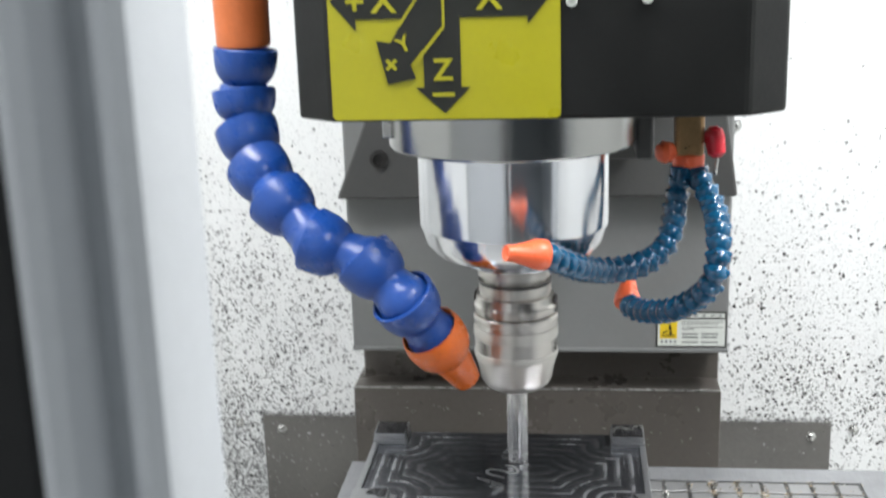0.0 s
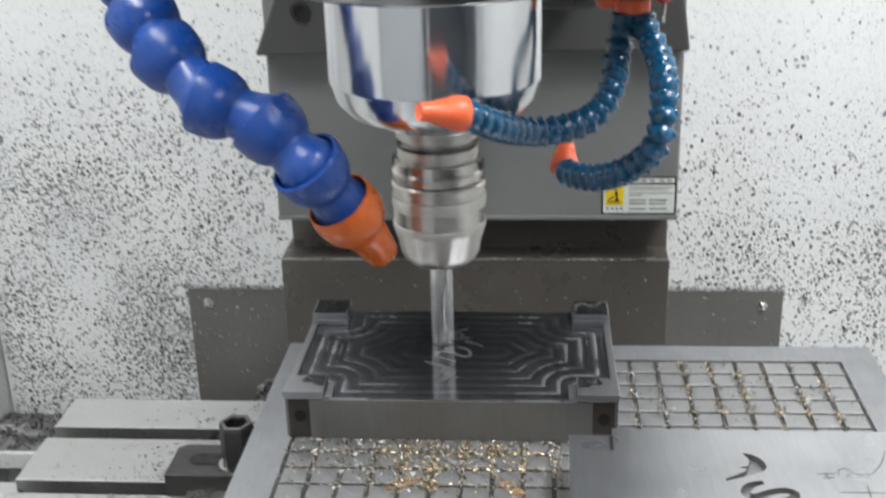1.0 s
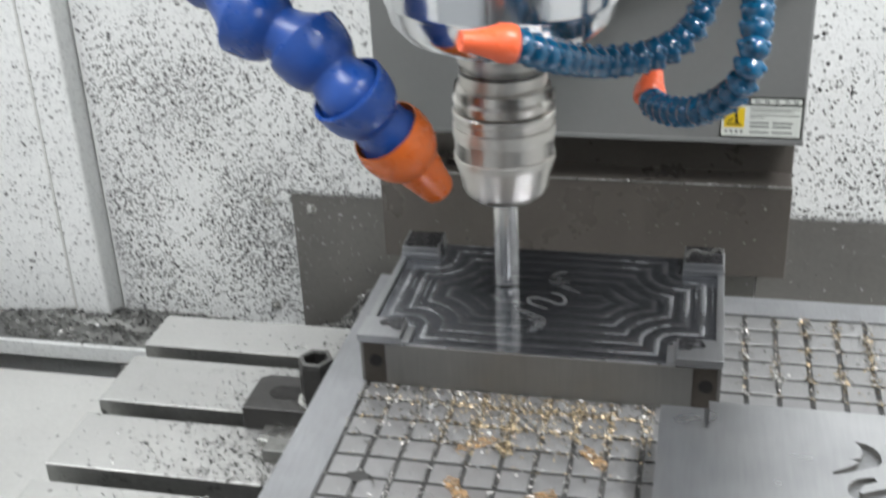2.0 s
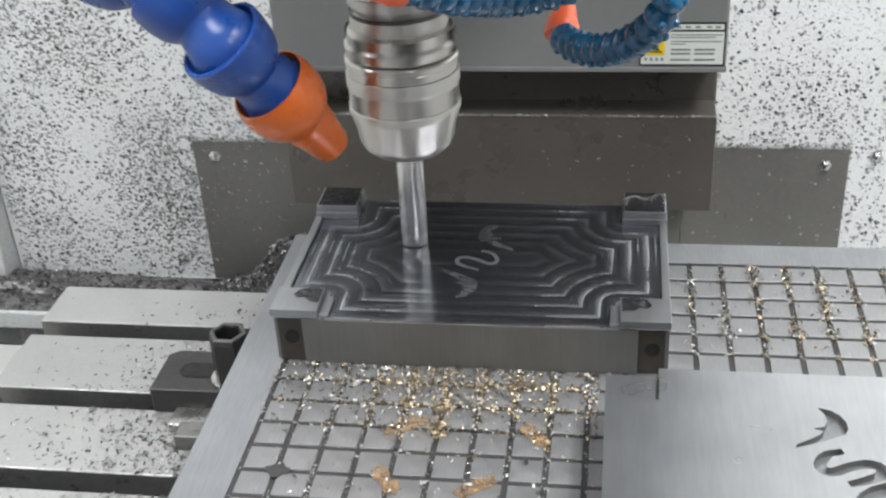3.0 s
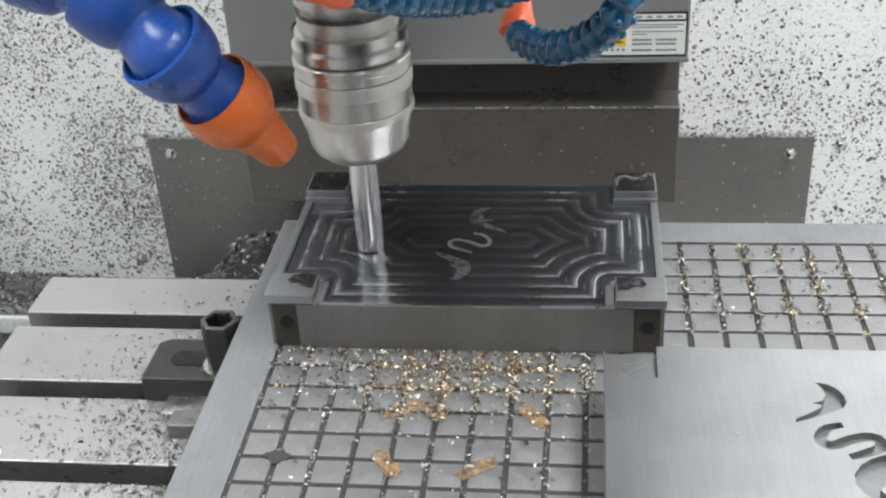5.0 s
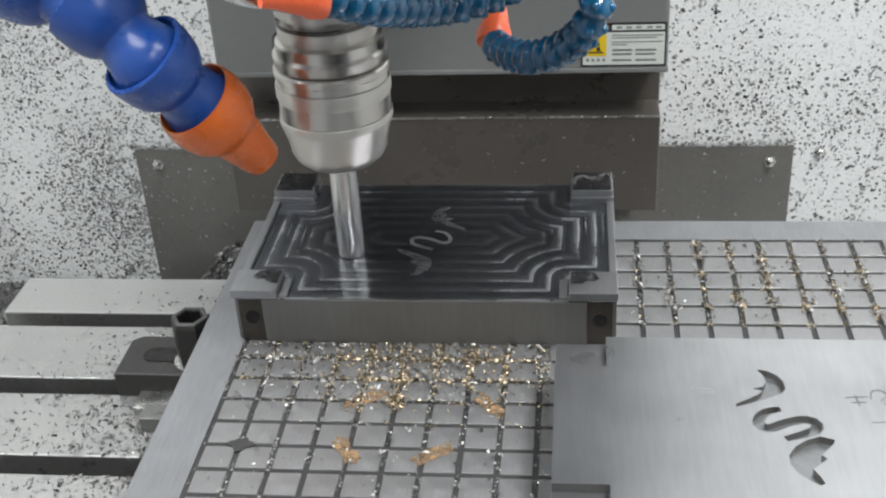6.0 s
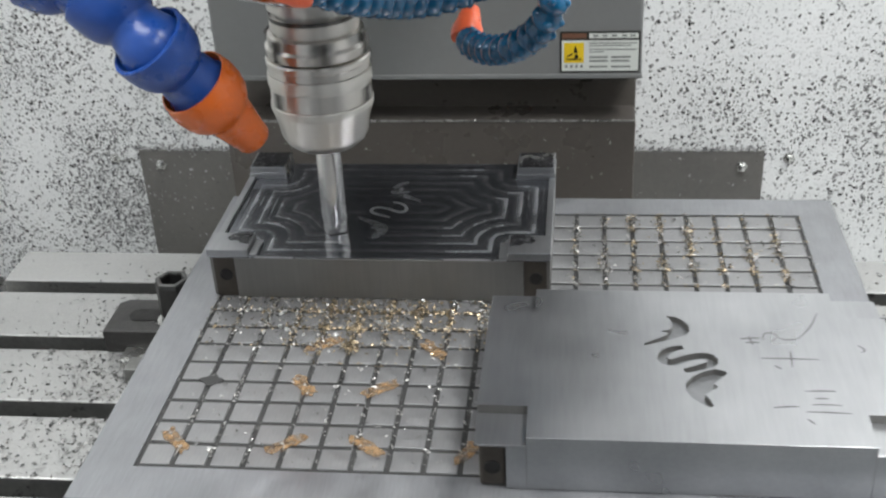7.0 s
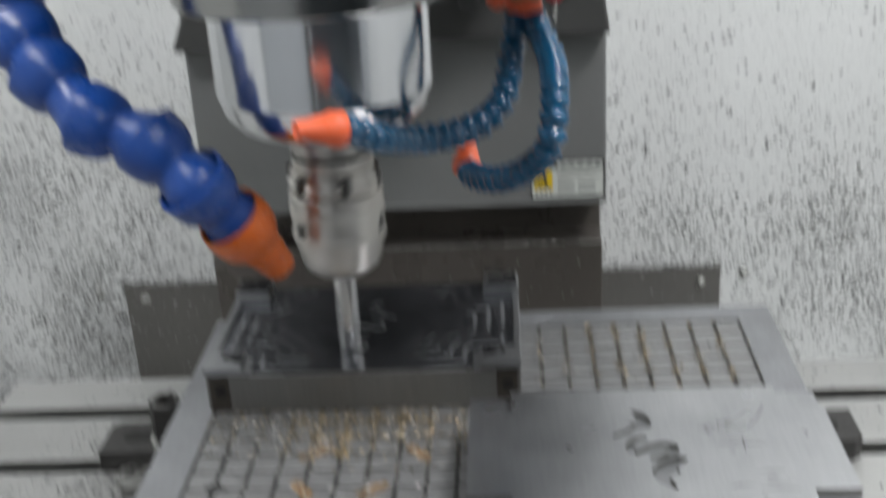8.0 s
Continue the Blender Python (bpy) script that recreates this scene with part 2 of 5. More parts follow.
M_RECESS = surface("rough_recess_steel", (0.075, 0.065, 0.055), 0.5, 0.6, 0.2, 30, 300, 0.2)
M_FLOOR = milled_floor()
M_CUT = surface("engraved_pocket_steel", (0.33, 0.335, 0.34), 0.36, 0.8, 0.18, 40, 400, 0.1)
M_POCKET = surface("dull_pocket_floor_steel", (0.24, 0.245, 0.25), 0.40, 0.8, 0.15, 60, 400, 0.1)
M_TRACE = surface("faint_pocket_steel", (0.22, 0.225, 0.235), 0.30, 0.85, 0.45, 120, 400, 0.1)
M_BLOCK = surface("blackened_clamp_steel", (0.060, 0.058, 0.056), 0.38, 0.6, 0.25, 30, 300, 0.2, dirt=((0.2, 0.2, 0.19), 160, 0.66))
M_STEEL = surface("plain_steel", (0.42, 0.42, 0.40), 0.3, 0.9, 0.15, 30, 400, 0.1)
M_SCREW = surface("zinc_screw_steel", (0.62, 0.62, 0.60), 0.25, 1.0, 0.1, 60, 300, 0.1)
M_HOLE = surface("hole_shadow_steel", (0.015, 0.014, 0.013), 0.6, 0.2, 0.2, 60, 300, 0.1)
M_BLUE = surface("blue_hose_plastic", (0.0115, 0.060, 0.275), 0.30, 0.0, 0.16, 25, 300, 0.08, dirt=((0.03, 0.07, 0.28), 90, 0.64))
M_ORANGE = surface("orange_nozzle_plastic", (0.62, 0.122, 0.012), 0.27, 0.0, 0.10, 25, 300, 0.08)
M_ORANGE_OLD = surface("faded_orange_pipe", (0.62, 0.16, 0.045), 0.4, 0.0, 0.12, 25, 300, 0.08)
M_TEAL = surface("wet_teal_hose_plastic", (0.003, 0.075, 0.165), 0.07, 0.0, 0.45, 120, 260, 0.35, rough_vary=0.06, coat=0.35)
M_TEAL_ORANGE = surface("coral_nozzle_plastic", (0.86, 0.145, 0.055), 0.34, 0.0, 0.08, 40, 300, 0.08)
M_BRASS = surface("brass_fitting", (0.40, 0.25, 0.12), 0.35, 0.9, 0.2, 40, 300, 0.1)
M_RED = surface("red_valve_handle", (0.55, 0.015, 0.03), 0.3, 0.0, 0.1, 40, 300, 0.05)
M_YELLOW = surface("yellow_sign_film", (0.38, 0.355, 0.012), 0.35, 0.0, 0.05, 12, 300, 0.03)
M_INK = surface("black_sign_ink", (0.013, 0.014, 0.011), 0.4, 0.0, 0.1, 20, 300, 0.02)
M_LABEL = surface("white_label_film", (0.62, 0.64, 0.60), 0.4, 0.0, 0.04, 30, 300, 0.02)
M_LABEL_YELLOW = surface("warning_yellow_film", (0.72, 0.50, 0.02), 0.4, 0.0, 0.06, 30, 300, 0.02)
M_LABEL_TEXT = surface("label_text_ink", (0.20, 0.21, 0.20), 0.5, 0.0, 0.1, 30, 300, 0.02)
M_LABEL_RED = surface("label_red_ink", (0.16, 0.075, 0.045), 0.5, 0.0, 0.1, 30, 300, 0.02)
M_DOOR = surface("grey_door_aluminium", (0.50, 0.52, 0.54), 0.5, 0.2, 0.05, 6, 260, 0.05)
M_RUBBER = surface("black_rubber_seal", (0.012, 0.012, 0.012), 0.6, 0.0, 0.1, 20, 200, 0.1)
M_TRAY = surface("grey_tray_paint", (0.62, 0.62, 0.60), 0.5, 0.1, 0.10, 6, 200, 0.15, dirt=((0.2, 0.2, 0.2), 60, 0.63))
M_CHIP_DARK = chip_surface("dark_steel_chips", (0.03, 0.03, 0.03), (0.30, 0.30, 0.29), 0.4, 0.7)
M_CHIP_WALL = chip_surface("wall_steel_chips", (0.08, 0.08, 0.08), (0.50, 0.50, 0.50), 0.5, 0.3)
M_CHIP_PALE = chip_surface("pale_steel_chips", (0.05, 0.05, 0.048), (0.52, 0.51, 0.49), 0.46, 0.75)
M_CHIP_GOLD = chip_surface("straw_coloured_chips", (0.05, 0.038, 0.022), (0.52, 0.415, 0.27), 0.36, 0.85)
M_RUST = surface("rust_smear", (0.27, 0.170, 0.085), 0.6, 0.0, 0.35, 160, 500, 0.3)


def thin_out(mat, scale, low, high):
    """Lets what lies below show through a thin smear."""
    tree = mat.node_tree
    nz = tree.nodes.new("ShaderNodeTexNoise")
    nz.inputs["Scale"].default_value, nz.inputs["Detail"].default_value = scale, 4.0
    co = tree.nodes.new("ShaderNodeTexCoord")
    tree.links.new(co.outputs["Object"], nz.inputs["Vector"])
    rp = tree.nodes.new("ShaderNodeMapRange")
    rp.inputs["From Min"].default_value, rp.inputs["From Max"].default_value = 0.35, 0.62
    rp.inputs["To Min"].default_value, rp.inputs["To Max"].default_value = low, high
    tree.links.new(nz.outputs[0], rp.inputs["Value"])
    tree.links.new(rp.outputs[0], tree.nodes["Principled BSDF"].inputs["Alpha"])


thin_out(M_RUST, 220, 0.0, 0.75)
# dark colour for the reflection seen in the rear pads
M_PAD_REFLECTION = surface("painted_dark_reflection", (0.035, 0.034, 0.036), 0.20, 0.6, 0.5, 90, 400, 0.15, dirt=((0.13, 0.13, 0.14), 140, 0.60))
M_STAIN = surface("oily_stain", (0.07, 0.07, 0.075), 0.25, 0.7, 0.3, 80, 400, 0.1)
thin_out(M_STAIN, 130, 0.05, 0.95)
M_PENCIL = surface("pencil_mark", (0.15, 0.15, 0.15), 0.55, 0.1, 0.2, 200, 600, 0.05)


# ---- building helpers ----
ORIGIN = {}


def thing(name, at, label, category, group="", kind=""):
    ob = new(name)
    ob.empty_display_size = 0.02
    ob.location = at
    ORIGIN[ob] = Vector(at)
    return tagged(ob, label, category, group, kind)


def part(name, bm, material, parent, label="", smooth=False, kind=""):
    """Links bm, written in place, as one mesh under a thing or a part."""
    at = ORIGIN[parent]
    bmesh.ops.translate(bm, verts=bm.verts, vec=-at)
    me = bpy.data.meshes.new(name)
    bm.to_mesh(me)
    bm.free()
    for mat in material if isinstance(material, (list, tuple)) else (material,):
        me.materials.append(mat)
    if smooth:
        for p in me.polygons:
            p.use_smooth = True
        me.set_sharp_from_angle(angle=radians(32))
    ob = new(name, me)
    ob.parent = parent
    ORIGIN[ob] = at
    return tagged(ob, label, kind=kind)


def single(name, bm, material, at, label, category, group="", kind="", smooth=False):
    """A thing that is one mesh, with its origin at the place given."""
    at = Vector(at)
    bmesh.ops.translate(bm, verts=bm.verts, vec=-at)
    me = bpy.data.meshes.new(name)
    bm.to_mesh(me)
    bm.free()
    for mat in material if isinstance(material, (list, tuple)) else (material,):
        me.materials.append(mat)
    if smooth:
        for p in me.polygons:
            p.use_smooth = True
        me.set_sharp_from_angle(angle=radians(32))
    ob = new(name, me)
    ob.location = at
    ORIGIN[ob] = at
    return tagged(ob, label, category, group, kind)


def box(x0, x1, y0, y1, z0, z1, bevel=0.0, seg=2, bm=None):
    bm = bm or bmesh.new()
    made = bmesh.ops.create_cube(bm, size=1.0)["verts"]
    for v in made:
        v.co = Vector(((x0 + x1) / 2 + v.co.x * (x1 - x0), (y0 + y1) / 2 + v.co.y * (y1 - y0), (z0 + z1) / 2 + v.co.z * (z1 - z0)))
    if bevel:
        edges = list({e for v in made for e in v.link_edges})
        bmesh.ops.bevel(bm, geom=edges, offset=bevel, segments=seg, profile=0.5, affect="EDGES")
    return bm


def prism(points, z0, z1, bevel=0.0, bm=None):
    """An upright prism over a polygon given counter-clockwise."""
    bm = bm or bmesh.new()
    low = [bm.verts.new((x, y, z0)) for x, y in points]
    top = [bm.verts.new((x, y, z1)) for x, y in points]
    n = len(points)
    faces = [bm.faces.new(list(reversed(low))), bm.faces.new(top)]
    for i in range(n):
        faces.append(bm.faces.new((low[i], low[(i + 1) % n], top[(i + 1) % n], top[i])))
    if bevel:
        edges = list({e for f in faces for e in f.edges})
        bmesh.ops.bevel(bm, geom=edges, offset=bevel, segments=2, profile=0.5, affect="EDGES")
    bmesh.ops.recalc_face_normals(bm, faces=bm.faces)
    return bm


def slab(points, y0, y1, bevel=0.0, bm=None):
    """A plate over a polygon in x and z, from y0 back to y1."""
    own = prism([(x, z) for x, z in points], 0.0, abs(y1 - y0), bevel)
    bmesh.ops.transform(own, matrix=Matrix(((1, 0, 0, 0), (0, 0, -1, max(y0, y1)), (0, 1, 0, 0), (0, 0, 0, 1))), verts=own.verts)
    if bm is None:
        return own
    me = bpy.data.meshes.new("scratch")
    own.to_mesh(me)
    own.free()
    bm.from_mesh(me)
    bpy.data.meshes.remove(me)
    return bm


def lathe(profile, frame_matrix, segments=48, bm=None, cap=True):
    """Turns (radius, height) pairs round z, then sets them into the frame given."""
    bm = bm or bmesh.new()
    rings = []
    for r, h in profile:
        rings.append([bm.verts.new(frame_matrix @ Vector((r * math.cos(2 * math.pi * i / segments), r * math.sin(2 * math.pi * i / segments), h))) for i in range(segments)])
    for a, b in zip(rings, rings[1:]):
        for i in range(segments):
            j = (i + 1) % segments
            bm.faces.new((a[i], a[j], b[j], b[i]))
    if cap:
        bm.faces.new(list(reversed(rings[0])))
        bm.faces.new(rings[-1])
    return bm


def at_axis(x=0.0, y=0.0, z=0.0):
    return Matrix.Translation((x, y, z))


def along(a, b):
    """A frame at a whose z axis points to b."""
    a, b = Vector(a), Vector(b)
    return Matrix.Translation(a) @ (b - a).to_track_quat("Z", "Y").to_matrix().to_4x4()


def smooth_path(points, count):
    """Points at even steps along a Catmull-Rom curve."""
    p = [Vector(q) for q in points]
    p = [2 * p[0] - p[1], *p, 2 * p[-1] - p[-2]]
    fine = []
    for i in range(1, len(p) - 2):
        for k in range(24):
            s = k / 24
            fine.append(0.5 * ((2 * p[i]) + (p[i + 1] - p[i - 1]) * s + (2 * p[i - 1] - 5 * p[i] + 4 * p[i + 1] - p[i + 2]) * s * s + (3 * p[i] - p[i - 1] - 3 * p[i + 1] + p[i + 2]) * s ** 3))
    fine.append(p[-2])
    runs = [0.0]
    for a, b in zip(fine, fine[1:]):
        runs.append(runs[-1] + (b - a).length)
    out, j = [], 0
    for k in range(count):
        want = runs[-1] * k / (count - 1)
        while j < len(runs) - 2 and runs[j + 1] < want:
            j += 1
        f = (want - runs[j]) / max(1e-9, runs[j + 1] - runs[j])
        out.append(fine[j].lerp(fine[j + 1], min(1.0, f)))
    return out


def flakes(places, size, rng, curl=0.5, lift=0.3, slim=(0.3, 0.7)):
    """Many small bent chips: places are (point, normal) pairs; size gives length bounds."""
    verts, faces = [], []
    for p, nrm in places:
        p, nrm = Vector(p), Vector(nrm)
        t = nrm.orthogonal().normalized()
        t = Matrix.Rotation(rng.uniform(0, 6.283), 3, nrm) @ t
        b = nrm.cross(t)
        n2 = (nrm + t * rng.uniform(-lift, lift) + b * rng.uniform(-lift, lift)).normalized()
        t = (t - n2 * t.dot(n2)).normalized()
        b = n2.cross(t)
        ln = rng.uniform(*size) * rng.choice((0.6, 1.0, 1.0, 1.4))
        wd = ln * rng.uniform(*slim)
        up = ln * curl * rng.uniform(0.1, 0.5)
        k = len(verts)
        for s, h in ((-0.5, 0.0), (0.0, up), (0.5, rng.uniform(0, up))):
            w = wd * rng.uniform(0.5, 1.0)
            verts.append(p + t * ln * s + n2 * h - b * w / 2 + nrm * 0.0003)
            verts.append(p + t * ln * s + n2 * h + b * w / 2 + nrm * 0.0003)
        faces += [(k, k + 2, k + 3, k + 1), (k + 2, k + 4, k + 5, k + 3)]
    return [tuple(v) for v in verts], faces


def loose(name, places, size, seed, material, at, label, category, curl=0.5, lift=0.3, slim=(0.3, 0.7)):
    rng = random.Random(seed)
    verts, faces = flakes(places, size, rng, curl, lift, slim)
    at = Vector(at)
    me = bpy.data.meshes.new(name)
    me.from_pydata([tuple(Vector(v) - at) for v in verts], [], faces)
    me.materials.append(material)
    ob = new(name, me)
    ob.location = at
    return tagged(ob, label, category, kind="stuff")


def text_part(name, words, size, m, material, parent, bold=0.0):
    """Letters of the built-in font as a flat mesh."""
    cu = bpy.data.curves.new(name, "FONT")
    cu.body, cu.size, cu.align_x, cu.align_y, cu.extrude, cu.offset = words, size, "CENTER", "CENTER", 0.0002, bold
    tmp = bpy.data.objects.new(name, cu)
    me = bpy.data.meshes.new_from_object(tmp)
    bpy.data.objects.remove(tmp)
    bpy.data.curves.remove(cu)
    me.transform(Matrix.Translation(-ORIGIN[parent]) @ m)
    me.materials.clear()
    me.materials.append(material)
    ob = new(name, me)
    ob.parent = parent
    ORIGIN[ob] = ORIGIN[parent]
    return ob


ON_TABLE, ON_SADDLE, SPINNING = [], [], []


# ---- enclosure ----
WALL_Y = 0.576


def enclosure():
    def struct(name, bm, mat, at, label, category="wall"):
        return single(name, bm, mat, at, label, category, kind="structure")

    struct("wall_north", box(-0.621, 1.05, WALL_Y, WALL_Y + 0.02, 0.40, 2.15), M_WHITE, (0.2, WALL_Y, 0.40), "white painted machine back wall speckled with stuck chips")
    # the panel beside the fold stands a little proud of the back wall
    fold = struct("wall_west", box(-0.955, -0.624, WALL_Y - 0.035, WALL_Y + 0.02, 0.40, 2.15, 0.004), M_WHITE, (-0.8, WALL_Y, 0.40), "white painted folded wall panel beside the back wall")
    ORIGIN[fold] = Vector((-0.8, WALL_Y, 0.40))
    part("seam_strip", box(-0.6715, -0.6685, WALL_Y - 0.0365, WALL_Y - 0.0350, 0.601, 1.6), M_TRAY, fold, "thin grey sealed seam")
    struct("wall_side", box(-0.975, -0.955, -0.75, WALL_Y + 0.02, 0.40, 2.15), M_WHITE, (-0.96, 0, 0.40), "white painted side wall of the machine")
    struct("wall_east", box(1.05, 1.07, -0.75, WALL_Y + 0.02, 0.40, 2.15), M_WHITE, (1.06, 0, 0.40), "white painted side wall of the machine")
    struct("ceiling", box(-0.975, 1.07, -0.66, WALL_Y + 0.02, 2.15, 2.17), M_WHITE, (0, 0, 2.15), "white painted machine roof", "ceiling")
    struct("floor", box(-0.955, 1.05, -0.75, WALL_Y, 0.40, 0.42), M_TRAY, (0, 0, 0.40), "grey steel chip pan under the table", "floor")
    struct("ledge", box(-0.955, 1.05, 0.486, WALL_Y, 0.575, 0.600, 0.003), M_WHITE, (0, 0.53, 0.575), "white ledge along the wall foot covered in chips", "ledge")
    struct("tray", box(-0.955, -0.225, -0.70, 0.425, 0.585, 0.597, 0.002), M_TRAY, (-0.8, 0, 0.585), "grey sheet tray beside the table with scattered chips", "tray")
    # solid block whose dark colour stands for shade in the recess
    struct("recess_shade_block", box(-0.955, -0.575, 0.440, 0.484, 0.42, 0.555), M_SLOT, (-0.8, 0.46, 0.42), "dark block coloured as the shaded recess under the wall ledge", "recess")
    # front of the machine: low apron and closed sides of the doorway
    struct("wall_south", box(-0.955, 1.05, -0.75, -0.73, 0.42, 0.80), M_DOOR, (0, -0.74, 0.42), "grey front apron below the open doorway")


enclosure()


def workshop():
    """Plain unseen walls, added to close the place outside the machine and darken the chrome's reflections."""
    m = surface("unseen_wall_paint", (0.13, 0.145, 0.16), 0.7, 0.0, 0.1, 2, 60, 0.1)
    f = surface("unseen_floor_paint", (0.16, 0.19, 0.17), 0.45, 0.0, 0.15, 2, 60, 0.1)
    x0, x1, y0, y1, h = -1.7, 1.8, -2.5, 0.95, 2.7
    for name, b in (("unseen_wall_1", (x0 - 0.1, x0, y0, y1)), ("unseen_wall_2", (x1, x1 + 0.1, y0, y1)), ("unseen_wall_3", (x0 - 0.1, x1 + 0.1, y0 - 0.1, y0)), ("unseen_wall_4", (x0 - 0.1, x1 + 0.1, y1, y1 + 0.1))):
        single(name, box(*b, 0.0, h), m, ((b[0] + b[1]) / 2, (b[2] + b[3]) / 2, 0), "plain grey unseen wall added for dark reflections", "wall", kind="structure")
    single("unseen_floor", box(x0 - 0.1, x1 + 0.1, y0 - 0.1, y1 + 0.1, -0.1, 0.0), f, (0, 0, 0), "unseen floor added outside the machine", "floor", kind="structure")
    single("unseen_ceiling", box(x0 - 0.1, x1 + 0.1, y0 - 0.1, y1 + 0.1, h, h + 0.1), M_WHITE, (0, 0, h), "unseen white ceiling added outside the machine", "ceiling", kind="structure")
    single("machine_base", box(-0.975, 1.07, -0.75, WALL_Y + 0.02, 0.0, 0.3995, 0.004), M_DOOR, (0, 0, 0), "grey machine base on the workshop floor", "machine base", kind="structure")


workshop()


def sliding_door():
    door = thing("door_1", (-0.25, -0.72, 0.80), "unseen grey door added to shape the chrome's reflections with ribbed aluminium edge", "door", kind="structure")
    part("door_panel", box(-0.90, -0.0625, -0.745, -0.725, 0.80, 2.14, 0.002), M_DOOR, door)
    # closing edge: two rounded lands with a groove between them
    prof = [(-0.0272, -0.690), (-0.0272, -0.7050), (-0.0264, -0.7085), (-0.0240, -0.7100), (-0.0214, -0.7090), (-0.0199, -0.7060), (-0.0190, -0.7020), (-0.0154, -0.7020), (-0.0145, -0.7060), (-0.0129, -0.7090), (-0.0107, -0.7100), (-0.0085, -0.7090), (-0.0074, -0.7060), (-0.0072, -0.690)]
    part("edge_profile", prism(prof, 0.80, 2.14), M_DOOR, door, "pale grey ribbed aluminium closing edge", True)
    part("seal", box(-0.0620, -0.0274, -0.7030, -0.690, 0.80, 2.14, 0.003), M_RUBBER, door, "black rubber door seal")
    # unseen right door, added for stripes in the polished quill
    right = thing("door_2", (0.90, -0.72, 0.80), "unseen grey door added to shape the chrome's reflections", "door", kind="structure")
    part("door_panel", box(0.82, 1.04, -0.745, -0.725, 0.80, 2.14, 0.002), M_DOOR, right)
    part("edge_profile", box(0.795, 0.822, -0.748, -0.705, 0.80, 2.14, 0.004), M_DOOR, right)


sliding_door()


# ---- column and its covers ----
def screw_row(name, places, r, group, label, category="screw"):
    first = None
    for x, y, z in places:
        if first is None:
            m = along((x, y, z), (x, y - 1, z))
            bm = lathe([(r * 1.45, 0.0), (r * 1.45, 0.0012), (r, 0.0014), (r, 0.0050), (r * 0.75, 0.0068), (r * 0.3, 0.0074)], m, 6)
            first = single(name, bm, M_SCREW, (x, y, z), label, category, group)
        else:
            copy_thing(first, Matrix.Translation((x, y, z)))
    return first


def column():
    cov = thing("column_cover", (0, 0.47, 0.923), "grey painted column cover with a warning label at its corner", "machine cover")
    part("front_sheet", box(-0.2170, 0.2172, 0.4557, 0.5760, 0.923, 2.15, 0.003), M_GREY_COVER, cov)
    part("bottom_hem", box(-0.2175, 0.2177, 0.4545, 0.4700, 0.9215, 0.9265, 0.001), M_GREY_COVER, cov, "folded lower hem")
    lab = part("warning_label", box(0.1368, 0.2150, 0.4548, 0.4556, 0.9285, 0.9708), M_INK, cov, "black-framed white and yellow warning label")
    y = 0.4545
    part("label_field", box(0.1382, 0.2136, y, 0.4547, 0.9300, 0.9618), M_LABEL, lab)
    part("label_header", box(0.1650, 0.2130, y, 0.4547, 0.9640, 0.9690), M_LABEL, lab)
    part("label_header", box(0.1385, 0.1625, y, 0.4547, 0.9640, 0.9690), M_LABEL_RED, lab)
    pict = part("pictogram", box(0.1405, 0.1600, y - 0.0004, 0.4544, 0.9390, 0.9595), M_LABEL_YELLOW, lab, "yellow warning square")
    bm = slab([(0.1430, 0.9420), (0.1575, 0.9420), (0.1575, 0.9432), (0.1430, 0.9432)], y - 0.0008, y - 0.0005)
    for pts in ([(0.1505, 0.9440), (0.1550, 0.9440), (0.1535, 0.9480), (0.1515, 0.9480)], [(0.1440, 0.9445), (0.1495, 0.9480), (0.1490, 0.9492), (0.1435, 0.9458)], [(0.1500, 0.9492), (0.1540, 0.9492), (0.1522, 0.9560), (0.1510, 0.9560)]):
        slab(pts, y - 0.0008, y - 0.0005, 0.0, bm)
    part("pictogram_mark", bm, M_INK, lab)
    for zz, xs in ((0.9590, (0.1650, 0.2120)), (0.9565, (0.1650, 0.2060)), (0.9525, (0.1650, 0.2115)), (0.9500, (0.1650, 0.1790)), (0.9445, (0.1655, 0.1835)), (0.9445, (0.1870, 0.2060)), (0.9405, (0.1655, 0.1835)), (0.9405, (0.1870, 0.2050)), (0.9345, (0.1655, 0.1835)), (0.9345, (0.1870, 0.2060))):
        h = 0.0010 if zz > 0.947 else 0.0019
        part("text_bar", box(xs[0], xs[1], y - 0.0003, 0.4544, zz - h / 2, zz + h / 2), M_LABEL_TEXT, lab)
    for x in (0.1415, 0.1465, 0.1515, 0.1565):
        part("text_bar", box(x, x + 0.0025, y - 0.0003, 0.4544, 0.9335, 0.9365), M_LABEL_TEXT, lab)
    for x in (0.169, 0.178, 0.187, 0.197, 0.205):
        part("text_bar", box(x, x + 0.005, y - 0.0003, 0.4544, 0.9655, 0.9675), M_LABEL_TEXT, lab)

    way = thing("way_cover", (0, 0.50, 0.762), "oily dark brown telescopic way cover below the column", "way cover")
    part("upper_sheet", box(-0.2165, 0.2150, 0.5150, 0.5740, 0.80, 0.9225, 0.002), M_BROWN, way)
    part("lower_sheet", box(-0.2230, 0.2140, 0.4740, 0.5740, 0.7625, 0.8675, 0.0015), M_BROWN, way, "stained brown lower sheet with a bright upper edge")
    part("edge_strip", box(-0.2225, 0.2135, 0.4735, 0.4760, 0.8664, 0.8680, 0.0004), M_STEEL, way, "worn bright sheet edge")

    wing = thing("rear_panel", (0, 0.574, 0.60), "dark grey oily sheet panel screwed to the back wall", "panel")
    part("backing", box(-0.20, 0.19, 0.5735, 0.5758, 0.601, 0.7875, 0.0006), M_WING, wing)
